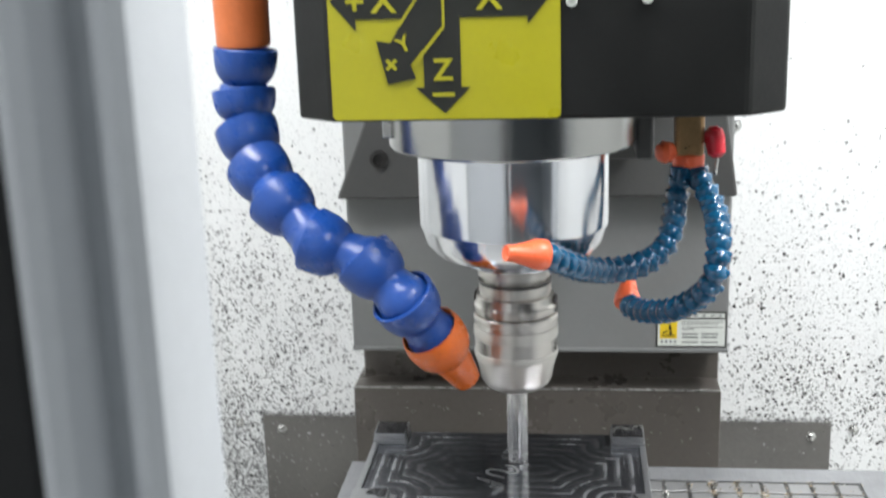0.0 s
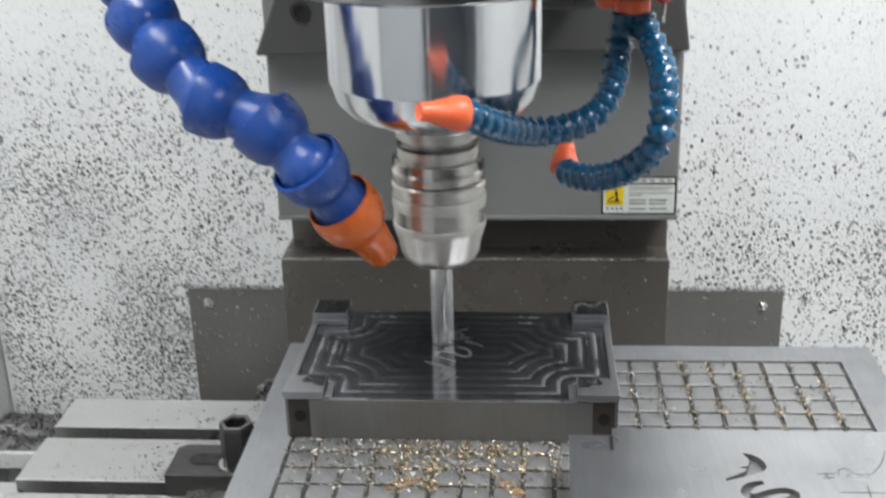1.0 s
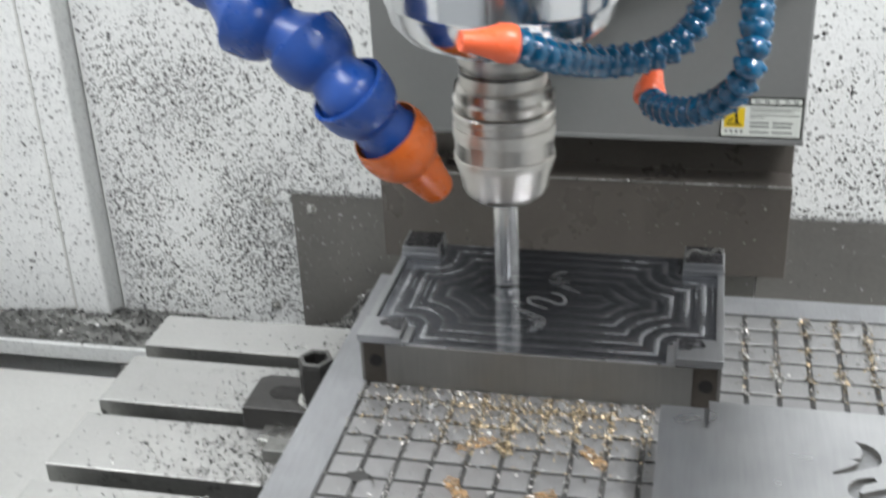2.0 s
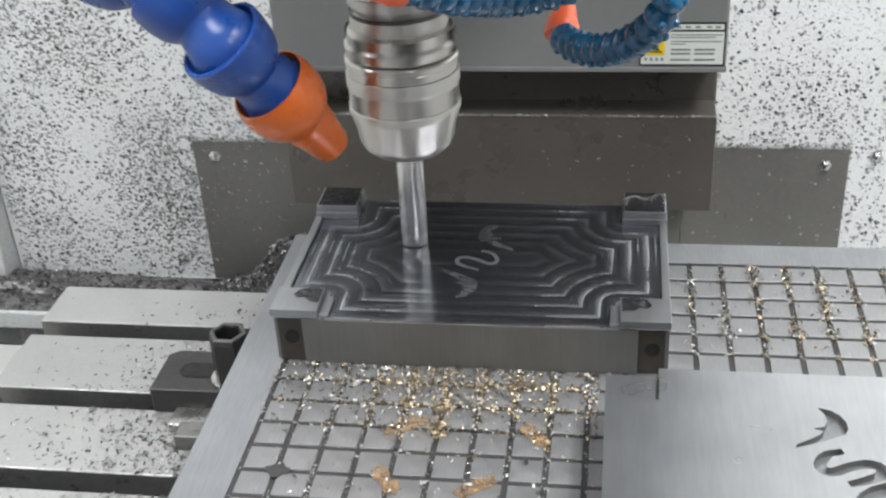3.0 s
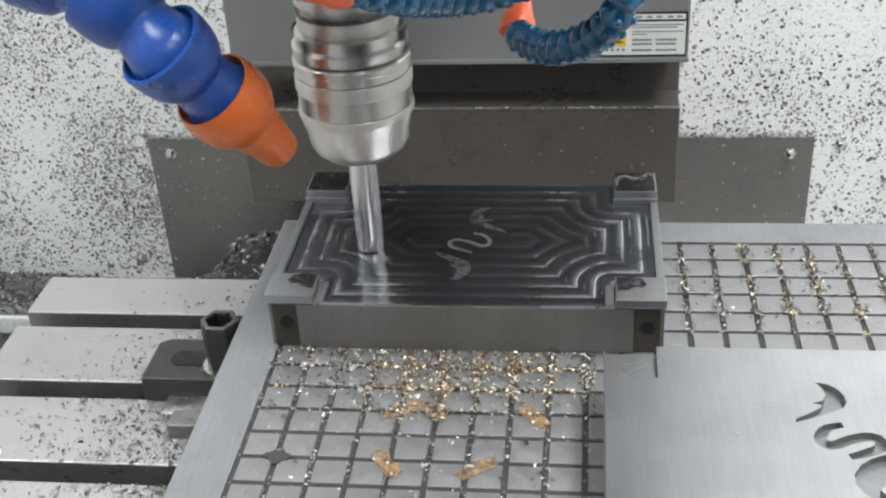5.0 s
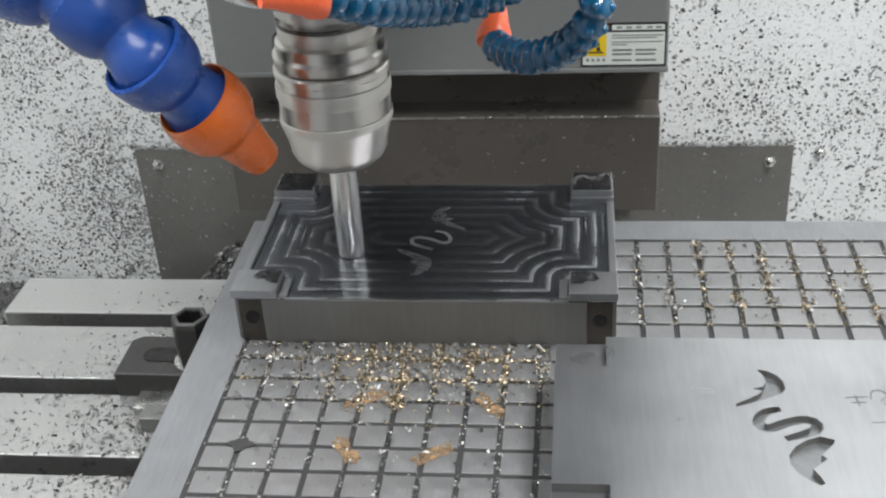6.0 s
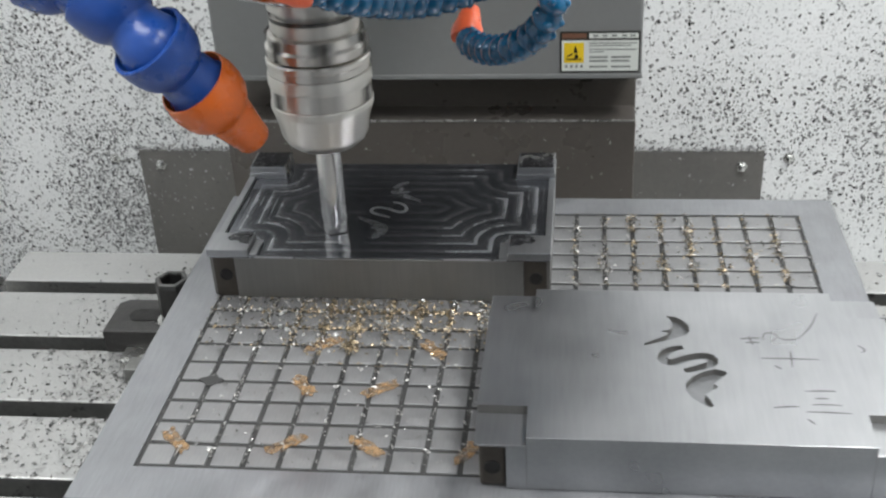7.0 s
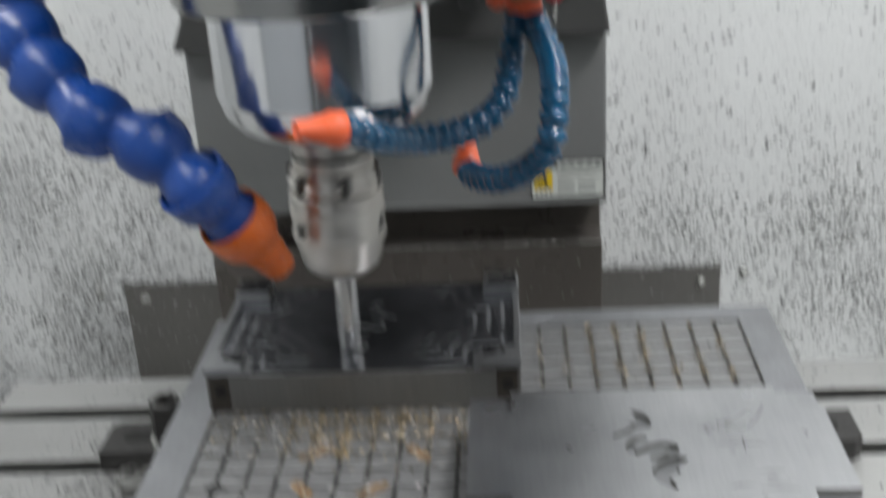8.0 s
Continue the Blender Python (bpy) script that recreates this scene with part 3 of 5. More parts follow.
    part("left_sheet", box(-0.3675, -0.2003, 0.5733, 0.5758, 0.601, 0.7880, 0.0006), M_WING, wing, "oily dark sheet wing")
    part("right_sheet", box(0.1903, 0.3635, 0.5733, 0.5758, 0.601, 0.7880, 0.0006), M_WING, wing, "oily dark sheet wing")
    part("top_hem", box(-0.3675, 0.3635, 0.5728, 0.5745, 0.7868, 0.7885, 0.0004), M_STEEL, wing, "thin bright top edge")
    screw_row("panel_screw", [(-0.3424, 0.5735, 0.7683), (0.3393, 0.5735, 0.7680)], 0.0046, "panel screws", "bright hexagon screw in the dark rear panel")
    screw_row("wall_screw", [(-0.3995, WALL_Y, 0.7755), (0.3910, WALL_Y, 0.7778), (0.235, WALL_Y, 1.165), (-0.405, WALL_Y, 0.628)], 0.0046, "wall screws", "bright hexagon screw in the white back wall")

    br = thing("head_slide", (0, 0.44, 1.111), "dark grey head slide casting with slanted sides", "casting")
    part("slide_plate", slab([(-0.2212, 1.1109), (0.2189, 1.1109), (0.1990, 1.2500), (-0.1650, 1.2500)], 0.425, 0.4553, 0.003), M_DARK_BRACKET, br)
    for x in (-0.1709, 0.1690):
        part("bolt", lathe([(0.010, 0.0), (0.010, 0.004), (0.006, 0.0045), (0.006, 0.001)], along((x, 0.425, 1.1567), (x, 0.0, 1.1567)), 20), M_HOLE, br, "black sunk bolt", True)
    part("rib", box(-0.060, 0.120, 0.28, 0.425, 1.180, 1.35, 0.006), M_DARK_BRACKET, br)


column()


# ---- spindle head ----
def spindle_head():
    head = thing("spindle_carrier", (0.02, 0.10, 1.281), "black painted spindle head with a yellow axis sign", "spindle head")
    yf = -0.115
    out = [(-0.108, yf), (0.150, yf), (0.176, -0.095), (0.176, 0.40), (-0.134, 0.40), (-0.134, -0.095)]
    part("housing", prism(out, 1.281, 1.95, 0.003), M_BLACK, head)
    sg = part("axis_sign", slab([(-0.1050, 1.2825), (0.0340, 1.2825), (0.0362, 1.2847), (0.0362, 1.4150), (-0.1072, 1.4150), (-0.1072, 1.2847)], yf - 0.0008, yf - 0.0001), M_YELLOW, head, "yellow sign with black axis arrows")
    bx, bz, k = -0.1072, 1.2815, 1 / 2890

    def spot(u, v):
        return bx + (u - 578) * k, bz + (216 - v) * k * 1.03

    ink = yf - 0.0011
    for name, poly in (("left_arrow", [(583, 6), (628, 57), (628, 38), (735, 38), (735, -14), (628, -14), (628, -36)]),
                       ("right_arrow", [(981, -2), (935, -42), (935, -16), (815, -16), (815, 38), (935, 38), (935, 52)]),
                       ("down_arrow", [(748, -90), (748, 157), (733, 157), (785, 203), (832, 157), (815, 157), (815, -90)]),
                       ("slant_arrow", [(741, -6), (690, 79), (664, 75), (683, 151), (734, 141), (724, 118), (784, 48), (784, -6)])):
        d = 0.0003 if name != "slant_arrow" else 0.0009
        pts = [spot(*p) for p in poly]
        part(name, slab(pts, ink - d, yf - 0.0009), M_INK, sg)
    part("arrow_outline", slab([spot(704, 48), spot(745, -8), spot(749, -8), spot(708, 52)], ink - 0.0012, yf - 0.0009), M_YELLOW, sg)
    part("arrow_outline", slab([spot(778, 58), spot(784, 52), spot(784, -30), spot(788, -30), spot(788, 54), spot(730, 122), spot(726, 118)], ink - 0.0012, yf - 0.0009), M_YELLOW, sg)

    def words(name, w, u, v, h, turn=0):
        x, z = spot(u, v)
        text_part(name, w, h * k * 1.42, Matrix.Translation((x, ink - 0.0013, z)) @ Matrix.Rotation(radians(90), 4, "X") @ Matrix.Rotation(radians(turn), 4, "Z"), M_YELLOW, sg, 0.00035)

    words("letter", "+", 628, 10, 46)
    words("letter", "X", 680, 8, 44)
    words("letter", "X", 868, 6, 44)
    words("letter", "\u2013", 945, 2, 52)
    words("letter", "Z", 783, 128, 38)
    words("letter", "\u2013", 783, 166, 52)
    words("letter", "Y", 714, 82, 26, 25)
    words("letter", "+", 692, 118, 34, 45)
    for u, v in ((1012, 15), (1143, 13)):
        x, z = spot(u, v)
        part("cap_screw", lathe([(0.0036, 0.0), (0.0036, 0.0022), (0.0030, 0.0028), (0.0016, 0.0029), (0.0015, 0.0012)], along((x, yf, z), (x, yf - 1, z)), 12), M_LABEL, head, "pale hexagon socket screw", True)

    nose = thing("spindle_nose", (0, 0, 1.158), "polished steel spindle nose below the black head", "spindle")
    part("flange", lathe([(0.076, 1.2470), (0.0885, 1.2485), (0.0895, 1.2500), (0.0895, 1.2800), (0.060, 1.2805)], at_axis(), 72), M_TURNED, nose, "turned steel flange", True)
    part("quill", lathe([(0.030, 1.1590), (0.0400, 1.1600), (0.0440, 1.1650), (0.0575, 1.1675), (0.0660, 1.1770), (0.0683, 1.1868), (0.0685, 1.1872), (0.0693, 1.1885), (0.0695, 1.1900), (0.0695, 1.2470), (0.060, 1.2475)], at_axis(), 96), M_CHROME, nose, "mirror-polished round quill", True)
    part("nose_ring", lathe([(0.0290, 1.1575), (0.0355, 1.1578), (0.0362, 1.1590), (0.0362, 1.1640), (0.030, 1.1645)], at_axis(), 64), M_TURNED, nose, "turned nose ring", True)
    part("lock_tab", box(-0.0905, -0.0800, -0.030, -0.016, 1.2560, 1.2795, 0.001), M_STEEL, nose)
    part("sensor_bracket", box(0.088, 0.1000, -0.010, 0.050, 1.2350, 1.2805, 0.002), M_DARK_BRACKET, nose, "dark bracket beside the nose")


spindle_head()


def tool():
    hold = thing("tool_holder", (0, 0, 1.060), "spinning ground steel collet chuck in the spindle", "tool holder")
    part("taper_flange", lathe([(0.020, 1.1340), (0.0262, 1.1345), (0.0270, 1.1360), (0.0270, 1.1425), (0.0235, 1.1440), (0.0235, 1.1475), (0.0275, 1.1490), (0.0275, 1.1560), (0.020, 1.1565)], at_axis(), 56), M_HOLDER, hold, "grooved holder flange", True)
    part("flange_groove", lathe([(0.0272, 1.1428), (0.0274, 1.1432), (0.0274, 1.1448), (0.0270, 1.1452)], at_axis(), 56, cap=False), M_HOLDER_DARK, hold, "dark gripper groove", True)
    part("collar", lathe([(0.0285, 1.1192), (0.0300, 1.1205), (0.0310, 1.1240), (0.0312, 1.1262), (0.0296, 1.1280), (0.0290, 1.1335), (0.0262, 1.1345)], at_axis(), 56), M_HOLDER_BRIGHT, hold, "stepped collar", True)
    body = part("clamping_nut", lathe([(0.0150, 1.0600), (0.0205, 1.0602), (0.0250, 1.0640), (0.0272, 1.0682), (0.0284, 1.0760), (0.0301, 1.0815), (0.0310, 1.0853), (0.0290, 1.0855)], at_axis(), 72), M_HOLDER_BRIGHT, hold, "bright tapered clamping nut", True)
    part("matte_band", lathe([(0.0290, 1.0854), (0.0314, 1.0856), (0.0317, 1.0866), (0.0317, 1.0898), (0.0313, 1.0904), (0.0290, 1.0906)], at_axis(), 72), M_HOLDER, hold, "fine matt band", True)
    part("smooth_band", lathe([(0.0290, 1.0905), (0.0309, 1.0907), (0.0310, 1.1010), (0.0290, 1.1012)], at_axis(), 72), M_HOLDER_BRIGHT, hold, "smooth darker band", True)
    part("matte_band", lathe([(0.0290, 1.1011), (0.0315, 1.1013), (0.0319, 1.1024), (0.0319, 1.1086), (0.0315, 1.1096), (0.0290, 1.1098)], at_axis(), 72), M_HOLDER, hold, "fine matt band", True)
    part("upper_band", lathe([(0.0290, 1.1097), (0.0309, 1.1100), (0.0310, 1.1140), (0.0317, 1.1150), (0.0318, 1.1180), (0.0310, 1.1190), (0.0285, 1.1192)], at_axis(), 72), M_HOLDER_BRIGHT, hold, "polished upper band", True)
    for i in range(6):
        a = radians(60 * i + 20)
        m = Matrix.Rotation(a, 4, "Z")
        bm = box(-0.0034, 0.0034, -0.0316, -0.0295, 1.1205, 1.1335, 0.0008)
        bmesh.ops.transform(bm, matrix=m, verts=bm.verts)
        part("spanner_slot", bm, M_HOLDER_DARK, body, "dark spanner slot")
    # three dark patches on the smooth band
    for i in range(3):
        bm = box(-0.0042, 0.0042, -0.03135, -0.0300, 1.0905, 1.1005, 0.0006)
        bmesh.ops.transform(bm, matrix=Matrix.Rotation(radians(120 * i + 75), 4, "Z"), verts=bm.verts)
        part("band_mark", bm, M_HOLDER_DARK, body, "dark mark on the band")
    SPINNING.append(hold)

    mill = thing("end_mill", (0, 0, 0.997), "bright carbide end mill cutting the workpiece", "end mill")
    part("shank", lathe([(0.0078, 1.0040), (0.0080, 1.0050), (0.0080, 1.0640), (0.0070, 1.0650)], at_axis(), 40), M_MILL, mill, "", True)
    bm = bmesh.new()
    rings, seg = [], 32
    for k in range(9):
        z = 0.9972 + 0.0072 * k / 8
        rings.append([bm.verts.new((r * math.cos(w), r * math.sin(w), z)) for i in range(seg) for w in (2 * math.pi * i / seg + 0.5 * k / 8,) for r in (0.00795 - 0.0004 * (0.5 + 0.5 * math.cos(4 * 2 * math.pi * i / seg)) ** 3,)])
    for a, b in zip(rings, rings[1:]):
        for i in range(seg):
            j = (i + 1) % seg
            bm.faces.new((a[i], a[j], b[j], b[i]))
    bm.faces.new(list(reversed(rings[0])))
    bm.faces.new(rings[-1])
    part("flutes", bm, M_MILL, mill, "helical cutting flutes", True)
    SPINNING.append(mill)


tool()


# ---- coolant hoses ----
def segment_profile(r, ln):
    """A cup with a thin rim round the joint, a waist, and the ball that sits in the next cup."""
    waist = min(0.88, ln / r - 0.48)
    cup = [(0.80, 0.10), (0.90, -0.20), (0.935, -0.29), (1.0, -0.30), (1.035, -0.26), (1.03, -0.08), (1.015, 0.12), (0.985, 0.32), (0.93, 0.52), (0.84, 0.69), (0.75, 0.80), (0.70, 0.85), (0.69, 0.88)]
    ball = [(math.sqrt(0.875 ** 2 - d * d), ln / r + d) for d in (-0.42, -0.30, -0.15, 0.0, 0.15, 0.30, 0.45)]
    return [(q * r, h * r * (waist / 0.88 if h > 0 else 1.0)) for q, h in cup] + [(q * r, h * r) for q, h in ball]


def big_hose():
    hose = thing("coolant_hose", (-0.195, 0.002, 1.40), "blue segmented coolant hose with an orange nozzle", "coolant hose")
    pts = [(-0.1939, 0.002, 1.3160), (-0.1974, 0.002, 1.2859), (-0.1966, -0.002, 1.2602), (-0.1868, -0.014, 1.2336), (-0.1672, -0.037, 1.2148), (-0.1375, -0.059, 1.1898), (-0.1007, -0.066, 1.1769), (-0.0735, -0.0775, 1.1530), (-0.0555, -0.062, 1.1209)]
    ends = [Vector(q) for q in pts]
    ends.append(Vector((-0.0324, -0.038, 1.0760)))
    # each joint lies a little down from its cup's rim
    line = [a + (b - a).normalized() * 0.0040 for a, b in zip(ends, ends[1:])]
    for a, b in zip(line, line[1:]):
        bm = lathe(segment_profile(0.0226, (b - a).length), along(a, b), 40)
        part("segment", bm, M_BLUE, hose, "", True)
    end = along(ends[-2], ends[-1])
    part("nozzle", lathe([(0.0185, 0.0030), (0.0199, -0.0040), (0.0205, -0.0058), (0.0213, -0.0058), (0.0218, -0.0042), (0.0228, 0.0005), (0.0230, 0.0045), (0.0226, 0.0100), (0.0212, 0.0155), (0.0188, 0.0198), (0.0165, 0.0222), (0.0154, 0.0240), (0.0149, 0.0262), (0.0108, 0.0500), (0.0102, 0.0516), (0.0082, 0.0514), (0.0074, 0.0400)], end, 48), M_ORANGE, hose, "orange tapered nozzle", True)
    part("connector", lathe([(0.0170, 1.3195), (0.0192, 1.3202), (0.0197, 1.3225), (0.0206, 1.42), (0.014, 1.421)], at_axis(-0.1950, 0.002), 32), M_ORANGE_OLD, hose, "faded orange threaded connector", True)
    part("holding_arm", box(-0.214, -0.1335, -0.009, 0.013, 1.400, 1.424, 0.003), M_DARK_BRACKET, hose, "dark bracket on the head")


big_hose()


def thin_hose(name, pts, count, tip, label):
    hose = thing(name, pts[0], label, "coolant hose", "thin coolant hoses")
    line = smooth_path(pts, count)
    for a, b in zip(line, line[1:]):
        ln, r = (b - a).length, 0.0089
        prof = [(r * 0.55, -ln * 0.12)] + [(r * (0.70 + 0.32 * math.sin(math.pi * k / 10) ** 0.8), ln * k / 10) for k in range(11)] + [(r * 0.55, ln * 1.12)]
        bm = lathe(prof, along(a, b), 18)
        # low rounded lugs round each link
        m = along(a, b)
        for w in (0.4, 1.7, 2.9, 4.2, 5.4):
            s = m @ Vector((r * 0.84 * math.cos(w), r * 0.84 * math.sin(w), ln * 0.30))
            bmesh.ops.create_icosphere(bm, subdivisions=2, radius=0.0027, matrix=Matrix.Translation(s))
        part("link", bm, M_TEAL, hose, "", True)
    part("nozzle", lathe([(0.006, -0.002), (0.0096, -0.001), (0.0102, 0.001), (0.0100, 0.007), (0.0086, 0.010), (0.0056, 0.022), (0.0052, (Vector(tip) - line[-1]).length), (0.003, (Vector(tip) - line[-1]).length - 0.001)], along(line[-1], tip), 20), M_TEAL_ORANGE, hose, "coral orange nozzle", True)


thin_hose("thin_coolant_hose", [(0.1234, 0.035, 1.2150), (0.1192, 0.03, 1.1921), (0.1162, 0.015, 1.1762), (0.1051, 0.0, 1.163), (0.0858, -0.02, 1.1588), (0.0611, -0.045, 1.163), (0.0417, -0.088, 1.1793), (0.0250, -0.113, 1.1936)], 21, (0.001, -0.126, 1.1983), "wet teal coolant hose curving to the spindle nose")
thin_hose("thin_coolant_hose", [(0.1354, 0.03, 1.2150), (0.1447, 0.01, 1.1965), (0.1457, -0.02, 1.1834), (0.1430, -0.036, 1.1583), (0.1313, -0.022, 1.1357), (0.112, 0.0, 1.1186), (0.0945, 0.033, 1.1090), (0.0850, 0.052, 1.1085)], 21, (0.087, 0.068, 1.1210), "wet teal coolant hose hanging in an open loop")


def manifold():
    mf = thing("coolant_manifold", (0.129, 0.0376, 1.225), "brass coolant valve with red handle under the head", "valve")
    part("body", box(0.1185, 0.1395, 0.027, 0.048, 1.2300, 1.2805, 0.003), M_BRASS, mf)
    part("ring", lathe([(0.0100, 1.2210), (0.0118, 1.2222), (0.0118, 1.2300), (0.0100, 1.2312)], at_axis(0.1290, 0.0376), 20), M_TEAL_ORANGE, mf, "orange hose collar", True)
    for x in (0.1234, 0.1354):
        part("socket", lathe([(0.0070, 1.2080), (0.0085, 1.2090), (0.0085, 1.2215), (0.007, 1.2225)], at_axis(x, 0.0340), 16), M_TEAL, mf, "teal hose socket", True)
    knob = lathe([(0.004, 0.0), (0.0075, 0.004), (0.0085, 0.010), (0.006, 0.014), (0.002, 0.015)], along((0.1185, 0.034, 1.2330), (0.095, 0.02, 1.2340)), 10)
    part("orange_handle", knob, M_TEAL_ORANGE, mf, "orange valve handle", True)
    part("red_handle", lathe([(0.003, 0.0), (0.0068, 0.003), (0.0078, 0.008), (0.0066, 0.020), (0.003, 0.023)], along((0.1455, 0.030, 1.2520), (0.1490, 0.026, 1.2270)), 12), M_RED, mf, "red valve handle", True)
    part("hook", lathe([(0.0009, 0.0), (0.0012, 0.001), (0.0012, 0.012), (0.0008, 0.0125)], along((0.1490, 0.026, 1.2290), (0.1475, 0.024, 1.2170)), 8), M_STEEL, mf)


manifold()


# ---- table and what stands on it ----
ZT, ZC, ZP = 0.8945, 0.9665, 0.9990
SLOTS = (0.0884, 0.0110, -0.0664, -0.1440, -0.2215)


def work_table():
    tb = thing("work_table", (0.117, -0.06, 0.80), "worn cast iron machine table with T-slots", "machine table")
    x0, x1, back, front = -0.297, 0.545, 0.1435, -0.277
    edges, y = [], back
    for s in SLOTS:
        edges.append((s + 0.0082, y))
        y = s - 0.0082
    edges.append((front, y))
    for lo, hi in edges:
        bm = box(x0, x1, lo, hi, ZT - 0.020, ZT, 0.0012)
        # upright long faces are coloured darker than the land tops
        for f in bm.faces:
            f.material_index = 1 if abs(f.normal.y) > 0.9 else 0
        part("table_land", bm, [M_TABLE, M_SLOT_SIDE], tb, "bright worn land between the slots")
    lower = bmesh.new()
    wide, yb = [], back - 0.0005
    for s in SLOTS:
        wide.append((s + 0.0140, yb))
        yb = s - 0.0140
    wide.append((front + 0.0005, yb))
    for lo, hi in wide:
        box(x0 + 0.0005, x1 - 0.0005, lo, hi, ZT - 0.034, ZT - 0.0195, 0, bm=lower)
    box(x0 + 0.0005, x1 - 0.0005, front + 0.0005, back - 0.0005, 0.80, ZT - 0.0335, 0, bm=lower)
    # coloured darker than the lands above
    part("table_body", lower, M_SLOT, tb, "dark iron in the slots")
    ON_TABLE.append(tb)


work_table()


def saddle():
    sd = thing("saddle", (0.0, -0.06, 0.42), "grey cast saddle carrying the machine table", "saddle")
    part("casting", box(-0.21, 0.36, -0.25, 0.12, 0.62, 0.798, 0.006), M_SLOT, sd)
    part("base", box(-0.20, 0.24, -0.55, 0.38, 0.421, 0.618, 0.006), M_SLOT, sd)
    ON_SADDLE.append(sd)


saddle()


def stepped_outline(x0, x1, y0, y1, nx, ny):
    """A rectangle with its four corners cut square."""
    return [(x0 + nx, y0), (x1 - nx, y0), (x1 - nx, y0 + ny), (x1, y0 + ny), (x1, y1 - ny), (x1 - nx, y1 - ny), (x1 - nx, y1), (x0 + nx, y1), (x0 + nx, y1 - ny), (x0, y1 - ny), (x0, y0 + ny), (x0 + nx, y0 + ny)]


def hole_part(parent, x, y, z, r=0.0042):
    # no bore is cut: a near-black disc paints the shade inside
    part("bolt_hole", lathe([(r, 0.0), (r, 0.0006), (r * 0.86, 0.0007), (r * 0.84, 0.0001)], along((x, y, z), (x, y - 1, z)), 18), M_HOLE, parent, "flat dark disc painted as the shaded bolt hole", True)


def workpiece():
    x0, x1, y0, y1 = -0.0760, 0.1405, -0.0372, 0.1003
    wp = thing("workpiece", ((x0 + x1) / 2, (y0 + y1) / 2, ZC), "steel plate under milling with dark shiny nested tool passes", "workpiece")
    part("core", prism(stepped_outline(x0, x1, y0, y1, 0.0165, 0.0030), ZC + 0.0004, 0.9955, 0.0003), M_FRONT, wp, "plain milled sides")
    part("milled_floor", box(x0 + 0.0008, x1 - 0.0008, y0 + 0.0004, y1 - 0.0004, 0.9956, 0.9965, 0.0002), [M_FLOOR], wp, "dark milled floor with nested cutter lines")
    for sx in (0, 1):
        cx0 = x0 + 0.0022 if sx == 0 else x1 - 0.0163
        for sy in (0, 1):
            cy0 = y0 + 0.0018 if sy == 0 else y1 - 0.0032
            part("corner_recess", box(cx0, cx0 + 0.0141, cy0, cy0 + 0.0014, ZC + 0.0004, 0.9955), M_RECESS, wp, "dark rough recessed corner")
        hole_part(wp, cx0 + 0.0075, y0 + 0.0018, 0.9826)
        px0, px1 = (x0 - 0.0006, x0 + 0.0262) if sx == 0 else (x1 - 0.0262, x1 + 0.0006)
        inner = px1 if sx == 0 else px0
        way = 1 if sx == 0 else -1
        front = part("corner_pad", box(px0, px1, y0 - 0.0006, y0 + 0.0225, 0.9966, 1.0018, 0.0004), M_PLATE, wp, "bright corner pad with an oily stain")
        # the cutter has left a low step beside the pad
        part("pad_step", box(*sorted((inner + way * 0.0002, inner + way * 0.0055)), y0 + 0.0002, y0 + 0.0190, 0.9966, 0.9986, 0.0004), M_PLATE, wp, "low step left beside the pad")
        blot = [(0.0100, 0.0150), (0.0125, 0.0118), (0.0165, 0.0126), (0.0205, 0.0085), (0.0258, 0.0075), (0.0260, 0.0215), (0.0180, 0.0222), (0.0125, 0.0205)]
        base = px0 if sx == 0 else px1
        shape = [(base + way * u, y0 + v) for u, v in blot]
        part("pad_stain_reflection", prism(shape if sx == 0 else shape[::-1], 1.0019, 1.0020), M_STAIN, front, "dark oily stain on the pad")
        # the rear pads stand in two tiers
        part("pad_foot", box(px0, px1, y1 - 0.0262, y1 + 0.0004, 0.9966, 1.0008, 0.0004), M_PLATE, wp, "bright lower tier of the pad")
        top = part("corner_pad", box(px0 + 0.0006, px1 - 0.0006, y1 - 0.0250, y1 + 0.0002, 1.0009, 1.0052, 0.0004), M_PLATE, wp, "corner pad with a dark reflection painted on top")
        # thin dark sheet: the pad's dark reflection put into colour
        part("pad_stain_reflection", box(px0 + 0.0016, px1 - 0.0016, y1 - 0.0240, y1 - 0.0006, 1.0053, 1.0055), M_PAD_REFLECTION, top, "dark reflection painted on the pad top")
        if sx == 1:
            for burr in ([(px0 + 0.002, y1 - 0.020), (px0 + 0.003, y1 - 0.010), (px0 + 0.008, y1 - 0.007), (px0 + 0.012, y1 - 0.010), (px0 + 0.020, y1 - 0.009)], [(px0 + 0.017, y1 - 0.012), (px0 + 0.020, y1 - 0.005), (px0 + 0.024, y1 - 0.004), (px0 + 0.025, y1 - 0.010)]):
                part("burr", ribbon(burr, (0.0010, 0.0022, 0.0016, 0.0024, 0.0008), 1.0056, 1.0066), M_STEEL, top, "curled bright burr on the pad")
        part("side_flange", box(px0 if sx == 0 else px1 - 0.0045, px0 + 0.0045 if sx == 0 else px1, y0 + 0.0226, y1 - 0.0263, 0.9930, 0.9985, 0.0004), M_PLATE, wp, "bright raised side strip")
    # what is left of the engraved mark
    for bm, mat in zip(mark_shapes(lambda x, y: (0.0310 - 0.90 * (x - 0.2155), 0.0292 + (y + 0.1420)), 0.9965, 0.9968, 0.4, [(0.4310 - x, -0.2840 - y) for x, y in BLADE]), (M_TRACE, M_TRACE, M_CUT)):
        part("mark_trace", bm, mat, wp, "pale trace of an engraved mark")
    ON_TABLE.append(wp)


